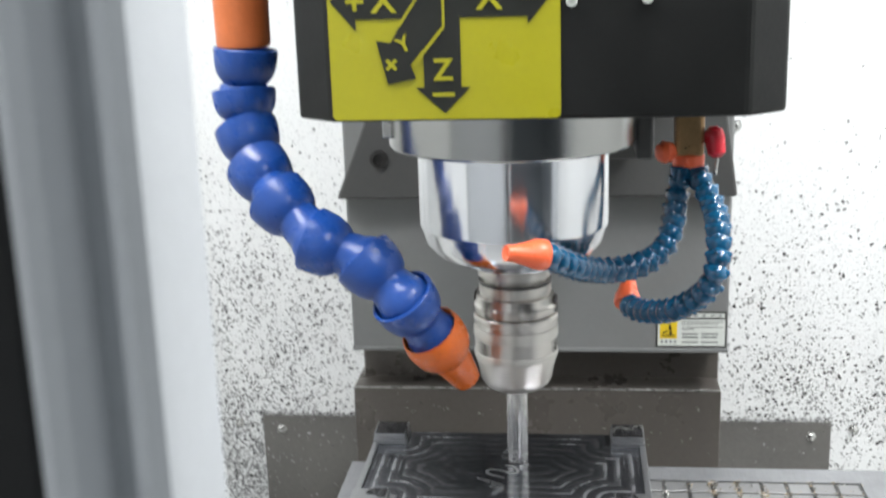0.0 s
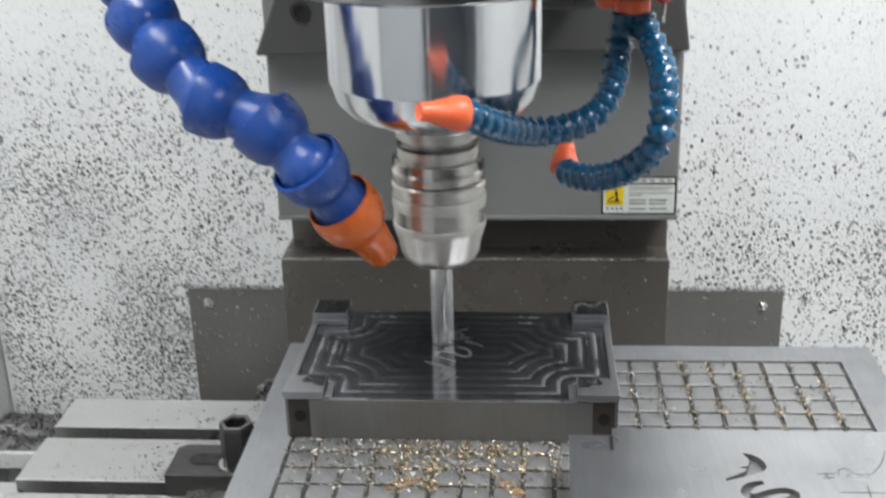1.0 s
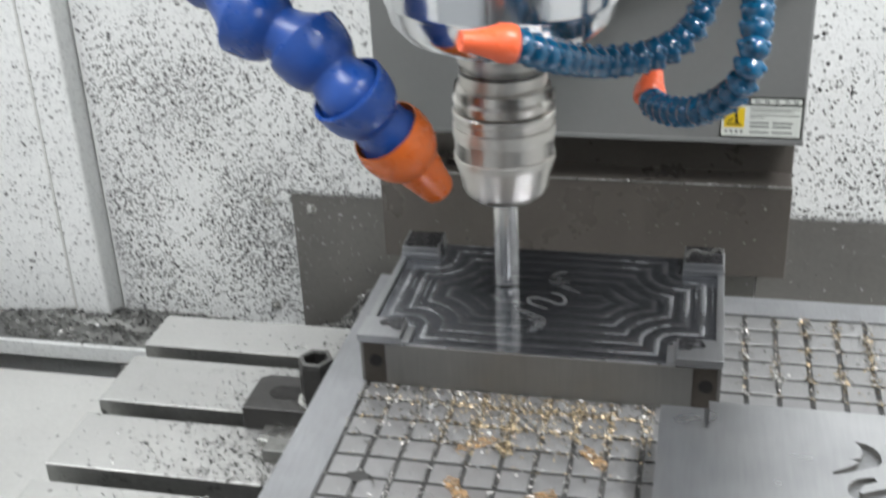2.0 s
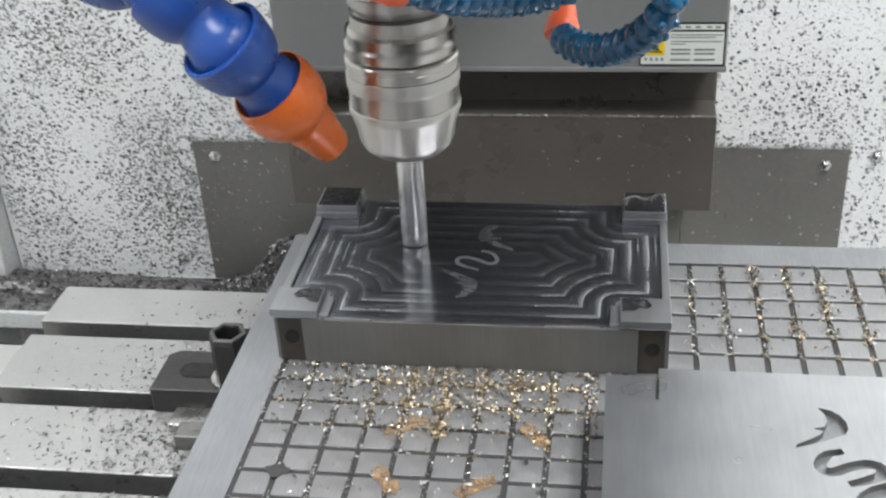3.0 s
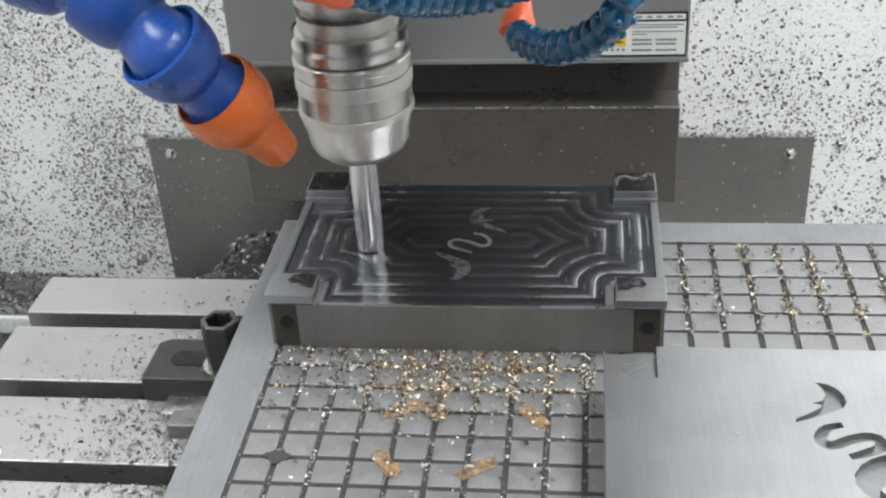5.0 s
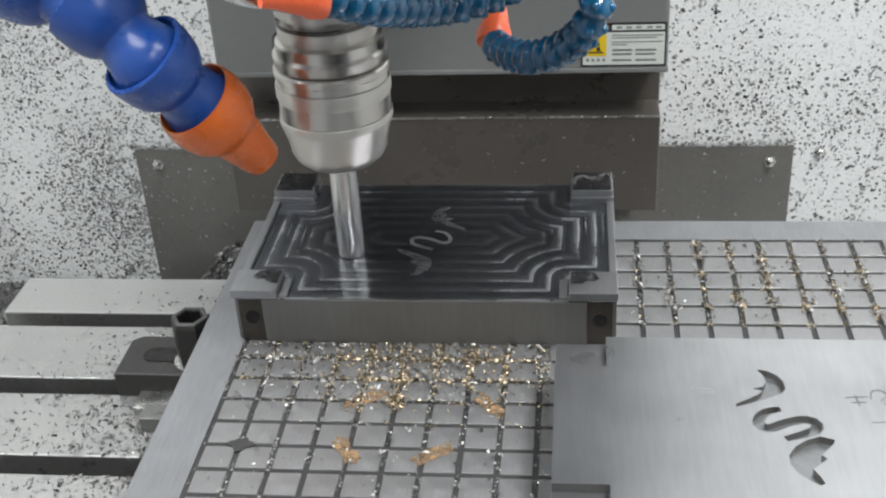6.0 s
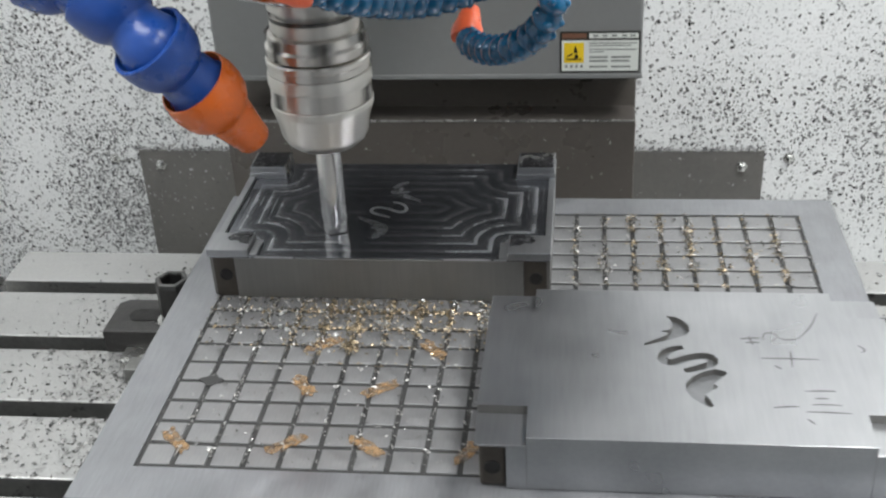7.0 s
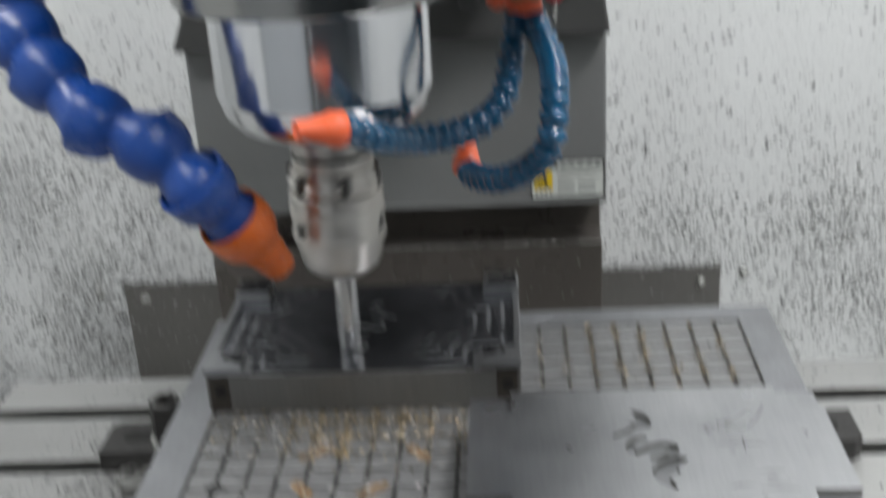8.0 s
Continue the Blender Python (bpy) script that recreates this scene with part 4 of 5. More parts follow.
def ribbon(pts, widths, z0, z1):
    """A flat stroke of changing width along a line."""
    line = smooth_path([(x, y, 0) for x, y in pts], 28)
    left, right = [], []
    for i, p in enumerate(line):
        d = (line[min(i + 1, 27)] - line[max(i - 1, 0)]).normalized()
        f = i / 27 * (len(widths) - 1)
        j = min(int(f), len(widths) - 2)
        w = widths[j] + (widths[j + 1] - widths[j]) * (f - j)
        n = Vector((-d.y, d.x, 0)) * w / 2
        left.append(p + n)
        right.append(p - n)
    bm = bmesh.new()
    cols = [[bm.verts.new((q.x, q.y, z)) for q in (l, r) for z in (z0, z1)] for l, r in zip(left, right)]
    for a, b in zip(cols, cols[1:]):
        bm.faces.new((a[1], a[3], b[3], b[1]))
        bm.faces.new((a[0], b[0], b[2], a[2]))
        bm.faces.new((a[0], a[1], b[1], b[0]))
        bm.faces.new((a[2], b[2], b[3], a[3]))
    bm.faces.new((cols[0][0], cols[0][2], cols[0][3], cols[0][1]))
    bm.faces.new((cols[-1][0], cols[-1][1], cols[-1][3], cols[-1][2]))
    bmesh.ops.recalc_face_normals(bm, faces=bm.faces)
    return bm


# the engraved mark: two curved blades and a double bend between them
BLADE = [(0.2068, -0.1010), (0.2120, -0.1022), (0.2160, -0.1056), (0.2184, -0.1105), (0.2186, -0.1158), (0.2168, -0.1196), (0.2080, -0.1246), (0.2000, -0.1282), (0.1936, -0.1308), (0.1942, -0.1284), (0.2010, -0.1240), (0.2056, -0.1206), (0.2074, -0.1180), (0.2030, -0.1166), (0.2082, -0.1148), (0.2100, -0.1105), (0.2094, -0.1056)]
LOW_BLADE = [(0.2350, -0.1534), (0.2290, -0.1512), (0.2225, -0.1541), (0.2169, -0.1587), (0.2134, -0.1646), (0.2129, -0.1704), (0.2155, -0.1765), (0.2201, -0.1815), (0.2240, -0.1842), (0.2259, -0.1830), (0.2247, -0.1784), (0.2224, -0.1737), (0.2250, -0.1712), (0.2296, -0.1668), (0.2276, -0.1642), (0.2311, -0.1600), (0.2346, -0.1555)]
BEND = ([(0.2140, -0.1318), (0.2075, -0.1340), (0.2035, -0.1390), (0.2030, -0.1440), (0.2075, -0.1462), (0.2155, -0.1420), (0.2235, -0.1395), (0.2285, -0.1415), (0.2280, -0.1465), (0.2225, -0.1500), (0.2135, -0.1535)], (0.0036, 0.0056, 0.0058, 0.0056, 0.0058, 0.0056, 0.0036))


def mark_shapes(move, z0, z1, thin=1.0, low=LOW_BLADE):
    """The three strokes of the mark, moved point by point."""
    yield prism([move(x, y) for x, y in BLADE], z0, z1)
    second = prism([move(x, y) for x, y in low], z0, z1)
    bmesh.ops.triangulate(second, faces=[f for f in second.faces if len(f.verts) > 4])
    yield second
    yield ribbon([move(x, y) for x, y in BEND[0]], [w * thin for w in BEND[1]], z0, z1)


def finished_plate():
    x0, x1, y0, y1 = 0.1078, 0.3252, -0.2125, -0.0745
    pl = thing("finished_plate", ((x0 + x1) / 2, (y0 + y1) / 2, ZC), "finished steel plate with an engraved mark and pencil notes", "plate")
    out = stepped_outline(x0, x1, y0, y1, 0.0258, 0.0255)
    body = prism(out, ZC + 0.0004, ZP, 0.0002)
    me = bpy.data.meshes.new("plate_top")
    body.to_mesh(me)
    body.free()
    tmp = new("plate_top", me)
    cutters = []
    for rb in mark_shapes(lambda x, y: (x, y), ZP - 0.0036, ZP + 0.004):
        cm = bpy.data.meshes.new("cutter")
        rb.to_mesh(cm)
        rb.free()
        c = new("cutter", cm)
        cutters.append(c)
        md = tmp.modifiers.new("cut", "BOOLEAN")
        md.object, md.operation, md.solver = c, "DIFFERENCE", "EXACT"
    cut = bpy.data.meshes.new_from_object(tmp.evaluated_get(bpy.context.evaluated_depsgraph_get()))
    for c in (*cutters, tmp):
        bpy.data.objects.remove(c)
    cut.transform(Matrix.Translation(-ORIGIN[pl]))
    cut.materials.clear()
    cut.materials.append(M_PLATE)
    cut.materials.append(M_FRONT)
    cut.materials.append(M_POCKET)
    # walls of the corner notches and of the mark get darker steel as painted shade
    for f in cut.polygons:
        c = f.center + ORIGIN[pl]
        if abs(f.normal.z) < 0.5 and x0 + 0.004 < c.x < x1 - 0.004 and y0 + 0.004 < c.y < y1 - 0.004:
            f.material_index = 1
        elif f.normal.z > 0.5 and c.z < ZP - 0.002:
            f.material_index = 2
        elif abs(f.normal.z) < 0.5 and (abs(c.y - y0 - 0.0255) < 0.002 or abs(c.y - y1 + 0.0255) < 0.002 or abs(c.x - x0 - 0.0258) < 0.002 or abs(c.x - x1 + 0.0258) < 0.002):
            f.material_index = 1
    top = new("plate_top", cut)
    top.name = "plate_top"
    top.parent = pl
    ORIGIN[top] = ORIGIN[pl]
    tagged(top, "smooth plate top with an engraved mark cut into it")
    for sx in (0, 1):
        px0, px1 = (x0, x0 + 0.0257) if sx == 0 else (x1 - 0.0257, x1)
        bx0, bx1 = (x0 + 0.0020, x0 + 0.0157) if sx == 0 else (x1 - 0.0157, x1 - 0.0020)
        fx0, fx1 = (x0 + 0.0157, x0 + 0.0257) if sx == 0 else (x1 - 0.0257, x1 - 0.0157)
        for sy in (0, 1):
            py0, py1 = (y0, y0 + 0.0254) if sy == 0 else (y1 - 0.0254, y1)
            ry0, ry1 = (y0 + 0.0016, y0 + 0.0254) if sy == 0 else (y1 - 0.0254, y1 - 0.0016)
            part("corner_pad", box(px0, px1, py0, py1, 0.9929, 0.9940, 0.0002), M_PLATE, pl, "sunk corner pad")
            part("corner_recess", box(bx0, bx1, ry0, ry1, ZC + 0.0004, 0.9928, 0.0020), M_RECESS, pl, "dark rough recessed corner")
            part("corner_side", box(fx0, fx1, py0, py1, ZC + 0.0004, 0.9928), M_PLATE, pl)
        hole_part(pl, (bx0 + bx1) / 2, y0 + 0.0016, 0.9790)
    # pencil notes, too faint to read
    strokes = [((0.2450, -0.1226), (0.2560, -0.1215)), ((0.2475, -0.1262), (0.2545, -0.1258)), ((0.2500, -0.1200), (0.2510, -0.1285)), ((0.2570, -0.1235), (0.2585, -0.1175), (0.2630, -0.1165), (0.2650, -0.1200), (0.2610, -0.1245)), ((0.2650, -0.1200), (0.2690, -0.1225), (0.2760, -0.1215)), ((0.2760, -0.1215), (0.2840, -0.1095), (0.2895, -0.0960)), ((0.2540, -0.1405), (0.2836, -0.1408)), ((0.2700, -0.1330), (0.2690, -0.1480)), ((0.2600, -0.1470), (0.2630, -0.1500)), ((0.2549, -0.1832), (0.2674, -0.1817)), ((0.2719, -0.1690), (0.2873, -0.1683)), ((0.2760, -0.1750), (0.2830, -0.1750)), ((0.2740, -0.1800), (0.2880, -0.1800)), ((0.2704, -0.1860), (0.2917, -0.1865)), ((0.2700, -0.1920), (0.2730, -0.1960)), ((0.3060, -0.1270), (0.3085, -0.1310), (0.3065, -0.1335))]
    for s in strokes:
        if len(s) == 2:
            s = (s[0], ((s[0][0] + s[1][0]) / 2, (s[0][1] + s[1][1]) / 2 + 0.0003), s[1])
        part("pencil_stroke", ribbon(s, (0.0005, 0.0012, 0.0005), ZP + 0.00005, ZP + 0.00015), M_PENCIL, pl, "faint grey pencil stroke")
    ON_TABLE.append(pl)


workpiece()
finished_plate()


GX, GY, OX, OY = 0.0190, 0.0189, -0.0720, -0.2036


def magnetic_chuck():
    ch = thing("magnetic_chuck", (0.117, -0.06, ZT), "ground steel magnetic chuck with a grid of square poles", "magnetic chuck")
    x0, x1, y0, y1 = -0.1015, 0.3355, -0.2310, 0.1060
    gx0, gx1, gy0, gy1 = OX - 0.0012, OX + 20 * GX + 0.0012, OY - 0.0012, OY + 15 * GY + 0.0012
    part("body", box(x0 + 0.0006, x1 - 0.0006, y0 + 0.0006, y1 - 0.0006, ZT + 0.0004, ZC - 0.0016, 0.001), M_CHUCK, ch)
    bm = bmesh.new()
    rings = [[bm.verts.new((x, y, z)) for x, y in ((ax, ay), (bx, ay), (bx, by), (ax, by))] for ax, bx, ay, by, z in ((x0, x1, y0, y1, ZC - 0.0110), (x0, x1, y0, y1, ZC - 0.0008), (x0 + 0.0008, x1 - 0.0008, y0 + 0.0008, y1 - 0.0008, ZC), (gx0, gx1, gy0, gy1, ZC), (gx0, gx1, gy0, gy1, ZC - 0.0110))]
    for lo, hi in zip(rings, rings[1:]):
        for i in range(4):
            j = (i + 1) % 4
            bm.faces.new((lo[i], lo[j], hi[j], hi[i]))
    part("border", bm, M_CHUCK, ch, "ground steel border round the poles")
    part("resin_bed", box(gx0 - 0.0005, gx1 + 0.0005, gy0 - 0.0005, gy1 + 0.0005, ZC - 0.0014, ZC - 0.0009), M_GROOVE, ch, "dark resin between the poles")
    ON_TABLE.append(ch)
    return ch


CHUCK = magnetic_chuck()


def clamp_set():
    """A strap clamp with its tall nut, stud block and packing."""
    cl = thing("strap_clamp", (-0.140, 0.018, ZT), "blackened steel strap clamp with a tall hollow nut", "clamp", "strap clamps")
    bm = prism([(-0.1765, 0.0000), (-0.1010, 0.0000), (-0.1010, 0.0430), (-0.1700, 0.0430), (-0.1765, 0.0380)], ZT + 0.0005, ZT + 0.0185, 0.0012)
    part("strap", bm, M_BLOCK, cl)
    bm = bmesh.new()
    slot = [(-0.1555 + 0.0075 * math.cos(a), 0.0215 + 0.0075 * math.sin(a)) for a in (radians(90 + 15 * i) for i in range(13))] + [(-0.1250 + 0.0075 * math.cos(a), 0.0215 + 0.0075 * math.sin(a)) for a in (radians(-90 + 15 * i) for i in range(13))]
    # the strap is solid; a near-black patch paints the slot's shade
    part("strap_slot", prism(slot, ZT + 0.0186, ZT + 0.0190, 0, bm), M_HOLE, cl, "flat dark patch painted as the shaded slot in the strap")
    part("nut", lathe([(0.0085, ZT + 0.020), (0.0122, ZT + 0.0192), (0.0128, ZT + 0.021), (0.0128, 0.9440), (0.0118, 0.9470), (0.0092, 0.9472), (0.0086, 0.9455), (0.0086, 0.930)], at_axis(-0.1245, 0.0155), 6), M_BLOCK, cl, "tall hollow hexagon nut")
    part("nut_rim", lathe([(0.0088, 0.9470), (0.0120, 0.9468), (0.0120, 0.9476), (0.0112, 0.9482), (0.0094, 0.9482), (0.0088, 0.9476)], at_axis(-0.1245, 0.0155), 6, cap=False), M_SLOT, cl, "worn dark rim", True)
    part("washer", lathe([(0.007, ZT + 0.0186), (0.0150, ZT + 0.0186), (0.0150, ZT + 0.0208), (0.007, ZT + 0.0209)], at_axis(-0.1245, 0.0155), 24), M_STEEL, cl, "steel washer", True)
    part("tongue", box(-0.1600, -0.1100, -0.0190, -0.0004, ZT + 0.0004, ZT + 0.0065, 0.001), M_STEEL, cl, "worn steel tongue")
    part("packing_block", box(-0.1500, -0.1230, -0.0350, -0.0200, ZT + 0.0004, ZT + 0.0110, 0.001), M_SLOT_SIDE, cl, "small steel packing block")
    ON_TABLE.append(cl)
    return cl


CLAMP = clamp_set()
ON_TABLE.append(single("stop_bar", prism([(-0.1330, -0.1660), (-0.1020, -0.1660), (-0.1020, -0.1000), (-0.1120, -0.1000)], ZT + 0.0003, ZT + 0.0100, 0.001), M_BLOCK, (-0.115, -0.13, ZT), "dark steel stop bar against the chuck side", "stop bar"))
other = copy_thing(CLAMP, Matrix.Translation((0.3475, 0.018, ZT)) @ Matrix.Rotation(math.pi, 4, "Z"))
ON_TABLE.append(other)


# ---- chips ----
def wall_chips():
    rng = random.Random(5)
    places = []
    while len(places) < 21500:
        x, z = rng.uniform(-0.618, 0.95), rng.uniform(0.602, 1.45)
        if -0.218 < x < 0.218 and z > 0.76:
            continue
        if -0.366 < x < 0.362 and z < 0.79:
            if rng.random() > 0.05:
                continue
        dens = 0.22 + 0.72 * math.exp(-((x + 0.47) / 0.27) ** 2) * math.exp(-((z - 0.73) / 0.29) ** 2) + 0.30 * math.exp(-((x - 0.55) / 0.3) ** 2 - ((z - 0.72) / 0.25) ** 2)
        dens *= 1.0 if z < 0.92 else max(0.05, 1.0 - (z - 0.90) * 3.4)
        dens *= 0.55 if x > 0.2 and z > 0.88 else 1.0
        dens *= 0.65 + 0.7 * noise.noise(Vector((x * 9, z * 9, 0)))
        if rng.random() < dens:
            y = 0.5733 if (-0.366 < x < 0.362 and z < 0.79) else WALL_Y
            places.append(((x, y - 0.0004, z), (0, -1, 0)))
    for _ in range(4200):
        x, z = rng.uniform(-0.95, -0.627), rng.uniform(0.602, 1.30)
        places.append(((x, WALL_Y - 0.0355, z), (0, -1, 0)))
    for _ in range(420):
        left = rng.random() < 0.5
        x = rng.uniform(-0.37, -0.22) if left else rng.uniform(0.21, 0.365)
        places.append(((x, 0.5726, 0.7880 + abs(rng.gauss(0, 0.0022))), (0, -1, 0.3)))
    for _ in range(160):
        places.append(((rng.choice((-0.2175, 0.2177)) + rng.gauss(0, 0.0015), 0.5750, rng.uniform(0.78, 1.2)), (0, -1, 0)))
    loose("wall_chips", places, (0.0011, 0.0034), 6, M_CHIP_WALL, (0, WALL_Y, 0.60), "dark steel chips stuck all over the white wall", "steel chips", 0.25, 0.12, (0.45, 1.0))


wall_chips()


def cover_chips():
    rng = random.Random(31)
    places = [((rng.uniform(-0.21, 0.205), 0.4735, rng.uniform(0.77, 0.862)), (0, -1, 0)) for _ in range(90)]
    places += [((rng.gauss(0.14, 0.045), 0.4735, rng.gauss(0.83, 0.018)), (0, -1, 0)) for _ in range(40)]
    places = [(p, n) for p, n in places if p[0] < 0.21 and p[2] < 0.866]
    places += [((rng.uniform(-0.21, 0.21), 0.4730, 0.8675 + abs(rng.gauss(0, 0.0008))), (0, -1, 0.5)) for _ in range(150)]
    places += [((rng.uniform(-0.36, -0.205), 0.5730, rng.uniform(0.66, 0.785)), (0, -1, 0)) for _ in range(60)]
    places += [((rng.uniform(0.22, 0.36), 0.5730, rng.uniform(0.69, 0.785)), (0, -1, 0)) for _ in range(30)]
    loose("cover_chips", places, (0.0010, 0.0030), 32, M_CHIP_PALE, (0, 0.47, 0.80), "pale steel specks stuck to the dark covers", "steel chips", 0.25, 0.12)


cover_chips()


def chip_heap(name, cx, cy, rx, ry, top, base, n, seed, label):
    rng = random.Random(seed)
    bm = bmesh.new()
    bmesh.ops.create_grid(bm, x_segments=40, y_segments=20, size=1.0)

    def height(u, v):
        r = math.sqrt(u * u + v * v)
        return base + max(0.0, 1 - r ** 1.6) * top * (0.75 + 0.5 * noise.noise(Vector((u * 2.5 + seed, v * 2.5, 0)))) + 0.004 * noise.noise(Vector((u * 14, v * 9, seed)))

    for v in bm.verts:
        u, w = v.co.x, v.co.y
        v.co = Vector((cx + u * rx, min(cy + w * ry, WALL_Y - 0.003), height(u, w) if u * u + w * w < 1 else base + 0.0005))
    heap = thing(name, (cx, cy, base), label, "chip heap", kind="stuff")
    part("heap", bm, M_CHIP_DARK, heap, "", True)
    places = []
    for _ in range(n):
        a, r = rng.uniform(0, 6.283), math.sqrt(rng.random())
        u, w = r * math.cos(a), r * math.sin(a)
        places.append(((cx + u * rx - cx, min(cy + w * ry, WALL_Y - 0.004) - cy, height(u, w) - base), (rng.uniform(-0.5, 0.5), rng.uniform(-0.7, 0.1), 1)))
    verts, faces = flakes(places, (0.002, 0.0065), rng, 0.8, 0.8)
    me = bpy.data.meshes.new("loose_chips")
    me.from_pydata(verts, [], faces)
    me.materials.append(M_CHIP_DARK)
    ob = new("loose_chips", me)
    ob.parent = heap


chip_heap("chip_heap", -0.205, 0.528, 0.175, 0.048, 0.112, 0.600, 5200, 3, "heap of dark curled steel chips in the wall corner")
chip_heap("chip_heap", -0.62, 0.535, 0.33, 0.046, 0.022, 0.600, 5000, 4, "low drift of dark steel chips along the wall foot")


def table_chips():
    rng = random.Random(11)
    gold, pale, dark = [], [], []
    up = (0, 0, 1)
    # straw coloured chips lie mostly in the grooves before the workpiece
    for _ in range(6000):
        x = min(max(rng.gauss(0.032, 0.046), -0.066), 0.103)
        y = -0.0385 - abs(rng.gauss(0, 0.024))
        if rng.random() < 0.84:
            if rng.random() < 0.45:
                x = OX + round((x - OX) / GX) * GX + rng.gauss(0, 0.0012)
            else:
                y = OY + round((y - OY) / GY) * GY + rng.gauss(0, 0.0012)
        if -0.20 < y < -0.038 and x < 0.106:
            (gold if rng.random() < (0.68 if -0.02 < x < 0.09 else 0.3) else pale if rng.random() < 0.55 else dark).append(((x, y, ZC), up))
    for _ in range(12):
        cx, cy = OX + round((min(max(rng.gauss(0.034, 0.032), -0.04), 0.1) - OX) / GX) * GX, OY + rng.choice((6, 7, 7, 8, 8)) * GY
        for _ in range(52):
            x, y = cx + rng.gauss(0, 0.0030), cy + rng.gauss(0, 0.0032)
            if y < -0.0385:
                gold.append(((x, y, ZC + abs(rng.gauss(0, 0.0006))), up))
    knots = [(OX + round((rng.uniform(0.150, 0.300) - OX) / GX) * GX, rng.uniform(-0.012, 0.076)) for _ in range(34)]
    for _ in range(3000):
        x, y = rng.uniform(0.145, 0.305), rng.uniform(-0.018, 0.079)
        if rng.random() < 0.85:
            x = OX + round((x - OX) / GX) * GX + rng.gauss(0, 0.0012)
            if rng.random() < 0.6:
                y = OY + round((y - OY) / GY) * GY + rng.gauss(0, 0.0012)
        if rng.random() < 0.45:
            cx, cy = rng.choice(knots)
            x, y = cx + rng.gauss(0, 0.0022), cy + rng.gauss(0, 0.0035)
        warm = 0.55 if 0.185 < x < 0.30 else 0.15
        (gold if rng.random() < warm else pale).append(((x, y, ZC), up))
    for _ in range(260):
        # a row caught along the foot of the workpiece
        x, y = rng.uniform(-0.074, 0.138), -0.0385 - abs(rng.gauss(0, 0.0012))
        (pale if rng.random() < 0.5 else dark if rng.random() < 0.6 else gold).append(((x, y, ZC + 0.0004), up))
    for _ in range(850):
        x, y = rng.uniform(-0.07, 0.105), rng.uniform(-0.20, -0.06)
        if rng.random() < 0.7:
            x = OX + round((x - OX) / GX) * GX + rng.gauss(0, 0.001)
        pale.append(((x, y, ZC), up))
    for _ in range(5200):
        x, y = -0.105 - abs(rng.gauss(0, 0.06)), rng.gauss(-0.03, 0.07)
        if -0.27 < y < 0.14 and x > -0.29 and not (-0.18 < x and -0.002 < y < 0.045) and all(abs(y - s) > 0.009 for s in SLOTS):
            (pale if rng.random() < 0.6 else dark).append(((x, y, ZT), up))
    for _ in range(700):
        x, y = rng.uniform(0.34, 0.53), rng.uniform(-0.2, 0.14)
        if all(abs(y - s) > 0.009 for s in SLOTS):
            (pale if rng.random() < 0.6 else dark).append(((x, y, ZT), up))
    for _ in range(60):
        x, y = -0.12 + rng.gauss(0, 0.02), 0.12 + rng.gauss(0, 0.012)
        if y < 0.14:
            dark.append(((x, y, ZT), up))
    ON_TABLE.append(loose("straw_chips", gold, (0.0010, 0.0022), 12, M_CHIP_GOLD, (0.03, -0.06, ZC), "straw coloured curled chips lying in the chuck grooves", "steel chips", 0.9, 0.8))
    ON_TABLE.append(loose("pale_chips", pale, (0.0010, 0.0023), 13, M_CHIP_PALE, (0.0, -0.06, ZC), "pale shiny steel chips scattered over chuck and table", "steel chips", 0.9, 0.8))
    ON_TABLE.append(loose("dark_chips", dark, (0.0010, 0.0034), 14, M_CHIP_DARK, (-0.15, -0.03, ZT), "dark steel chips scattered on the machine table", "steel chips", 0.7, 0.6))


table_chips()


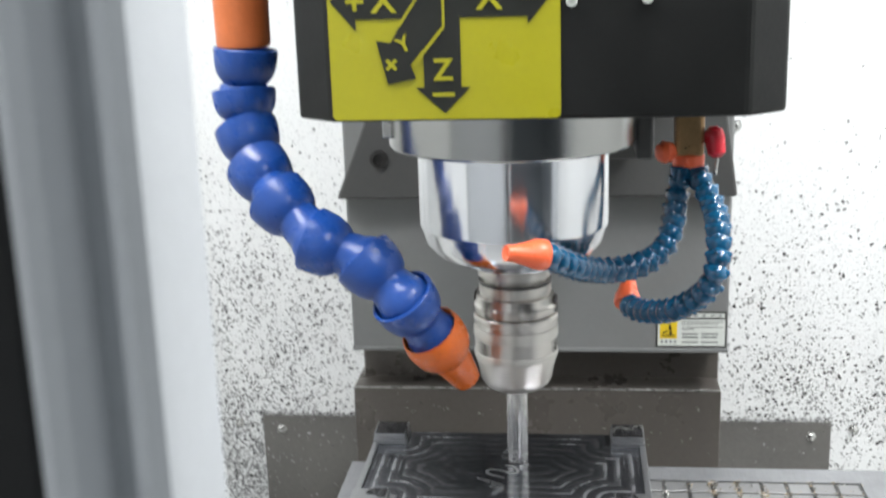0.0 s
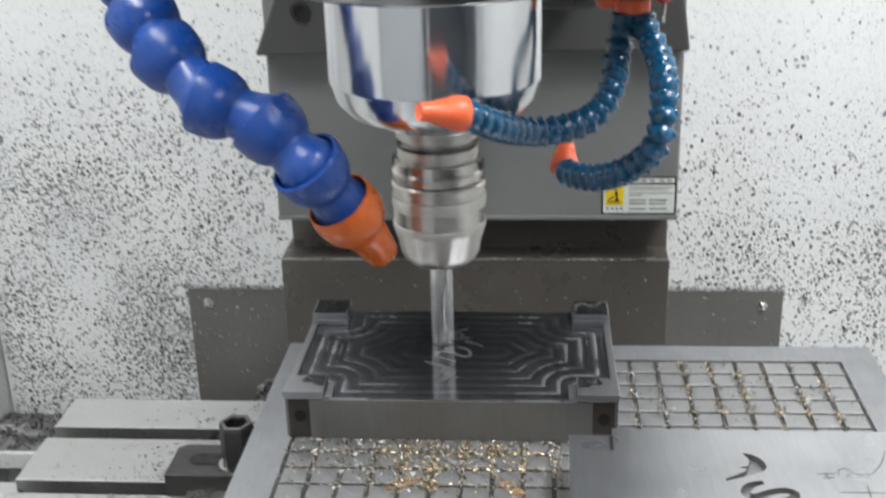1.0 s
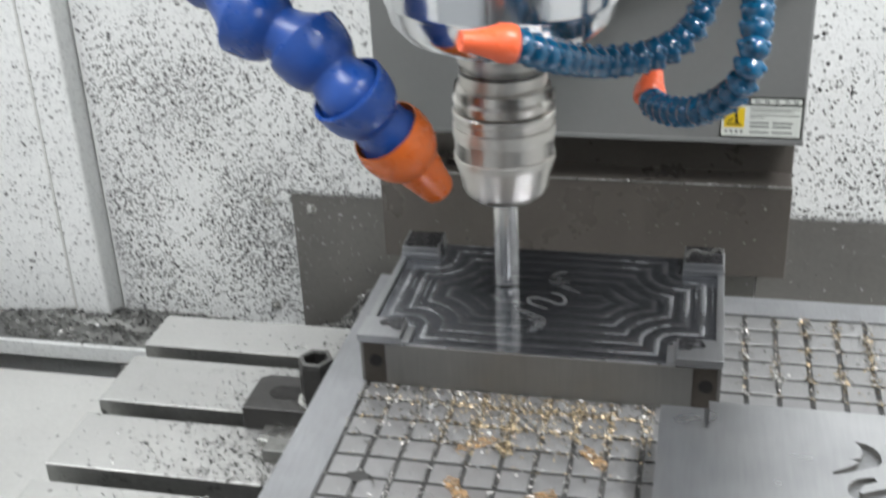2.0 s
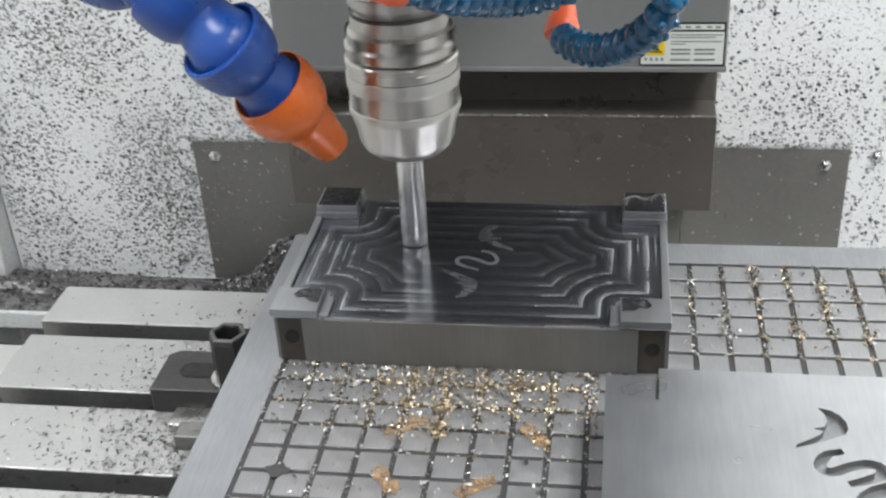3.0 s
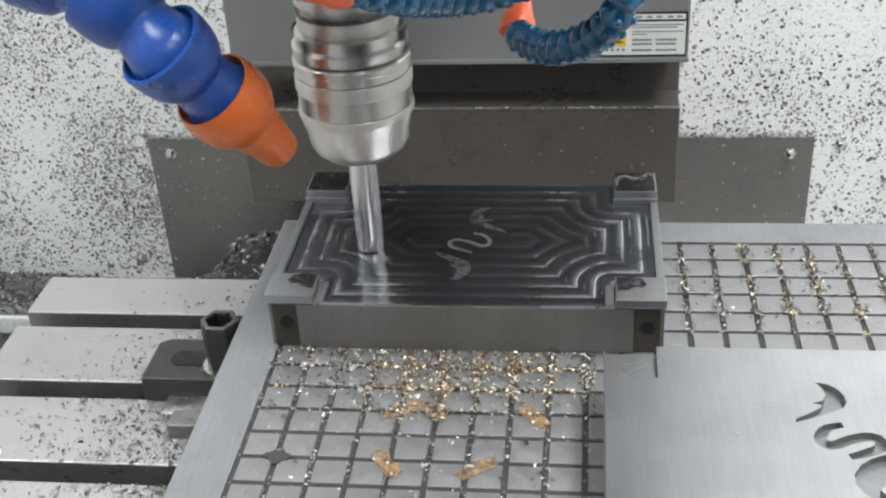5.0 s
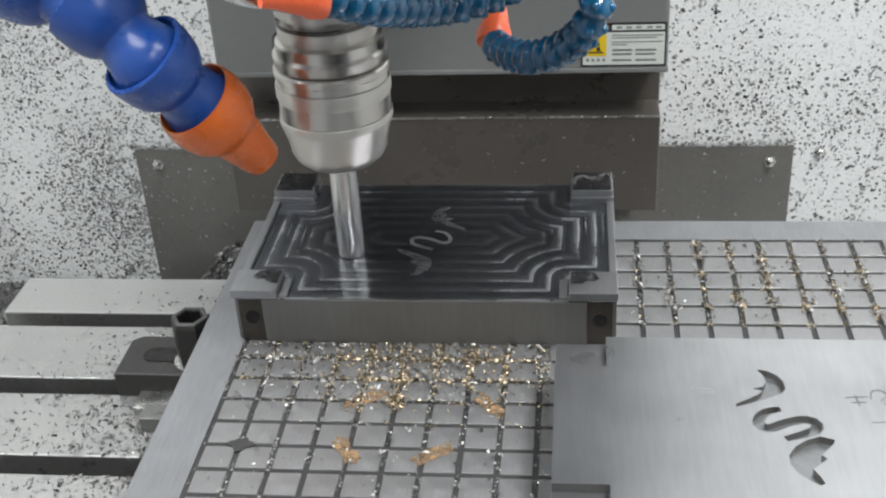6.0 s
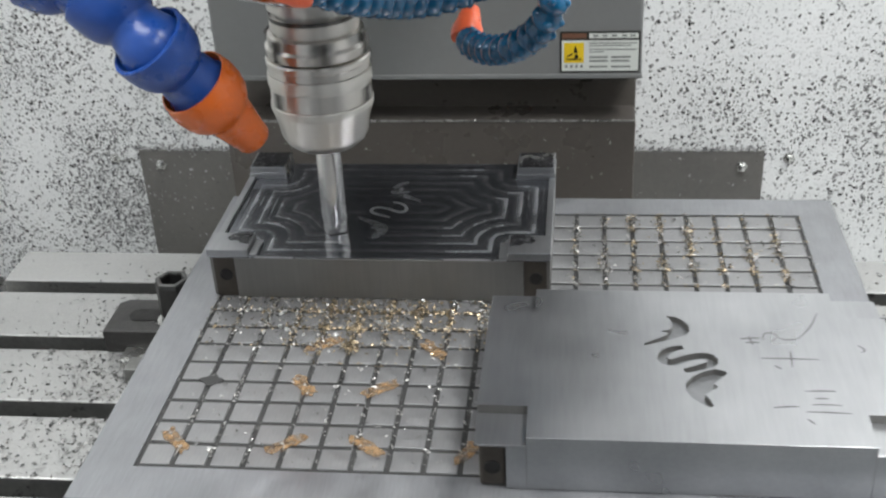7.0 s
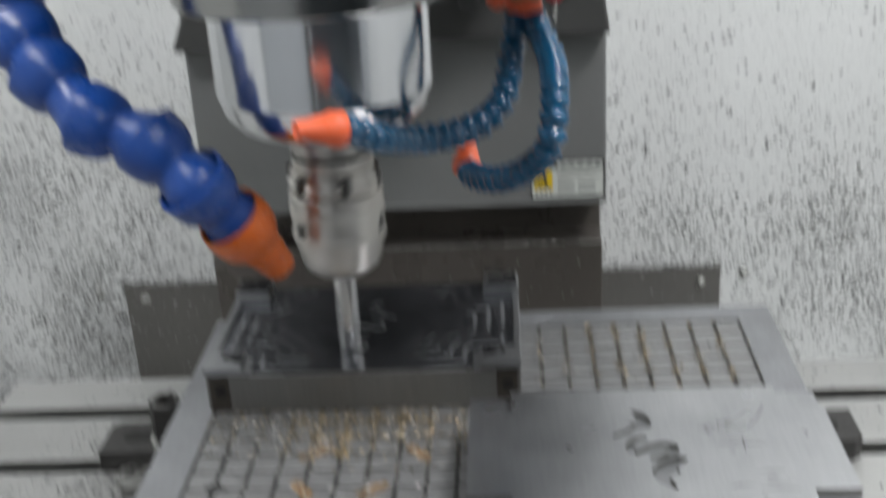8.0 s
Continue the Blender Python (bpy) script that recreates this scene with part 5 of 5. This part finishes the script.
def rust_smears():
    rng = random.Random(21)
    rows = [(-0.0564, -0.183, -50), (0.0038, -0.1835, 40), (0.0474, -0.1828, -40), (0.0028, -0.1308, -55), (0.0469, -0.1328, 40), (0.0067, -0.0889, 35), (0.0732, -0.0924, -50), (0.1022, -0.1848, 60)]
    for x, y, turn in rows:
        bm, n = bmesh.new(), 22
        c, s = math.cos(radians(turn)), math.sin(radians(turn))
        top = []
        for i in range(n):
            a = 2 * math.pi * i / n
            u, v = 0.0125 * math.cos(a) * rng.uniform(0.75, 1.1), 0.0058 * math.sin(a) * rng.uniform(0.7, 1.25) * (1 + 0.35 * math.cos(2 * a))
            top.append((x + u * c - v * s, y + u * s + v * c))
        prism(top, ZC + 0.00008, ZC + 0.0005, 0, bm)
        ON_TABLE.append(single("rust_smear", bm, M_RUST, (x, y, ZC), "thin orange-brown rust smear on the chuck poles", "rust smear", "rust smears"))
    bm = prism([(-0.0524 + 0.0062 * math.cos(a) * (1 + 0.22 * math.cos(4 * a)), -0.1280 + 0.0050 * math.sin(a) * (1 + 0.25 * math.cos(4 * a + 0.4))) for a in (2 * math.pi * i / 18 for i in range(18))], ZC + 0.0001, ZC + 0.0006)
    ON_TABLE.append(single("oil_spot", bm, M_GROOVE, (-0.0524, -0.1276, ZC), "dark resin spot on the chuck grid", "oil spot"))


rust_smears()


# ---- poles of the chuck, one by one ----
def poles(ch):
    bm = box(-GX / 2 + 0.0015, GX / 2 - 0.0015, -GY / 2 + 0.0015, GY / 2 - 0.0015, -0.0012, -0.00005, 0.0003, 1)
    me = bpy.data.meshes.new("pole")
    bm.to_mesh(me)
    bm.free()
    me.materials.append(M_CELL)
    for i in range(20):
        for j in range(15):
            ob = new("pole", me)
            ob.parent = ch
            ob.location = Vector((OX + (i + 0.5) * GX, OY + (j + 0.5) * GY, ZC)) - ORIGIN[ch]


poles(CHUCK)


def motions():
    for ob in ON_TABLE:
        base = ob.matrix_basis.copy()
        walk(ob, [(t, Matrix.Translation((dx, dy, 0)) @ base) for t, dx, dy in TABLE])
    for ob in ON_SADDLE:
        base = ob.matrix_basis.copy()
        walk(ob, [(t, Matrix.Translation((0, dy, 0)) @ base) for t, dx, dy in TABLE])
    for ob in SPINNING:
        base = ob.matrix_basis.copy()
        walk(ob, [(k * 0.1, base @ Matrix.Rotation(radians(-72 * k), 4, "Z")) for k in range(81)])


motions()
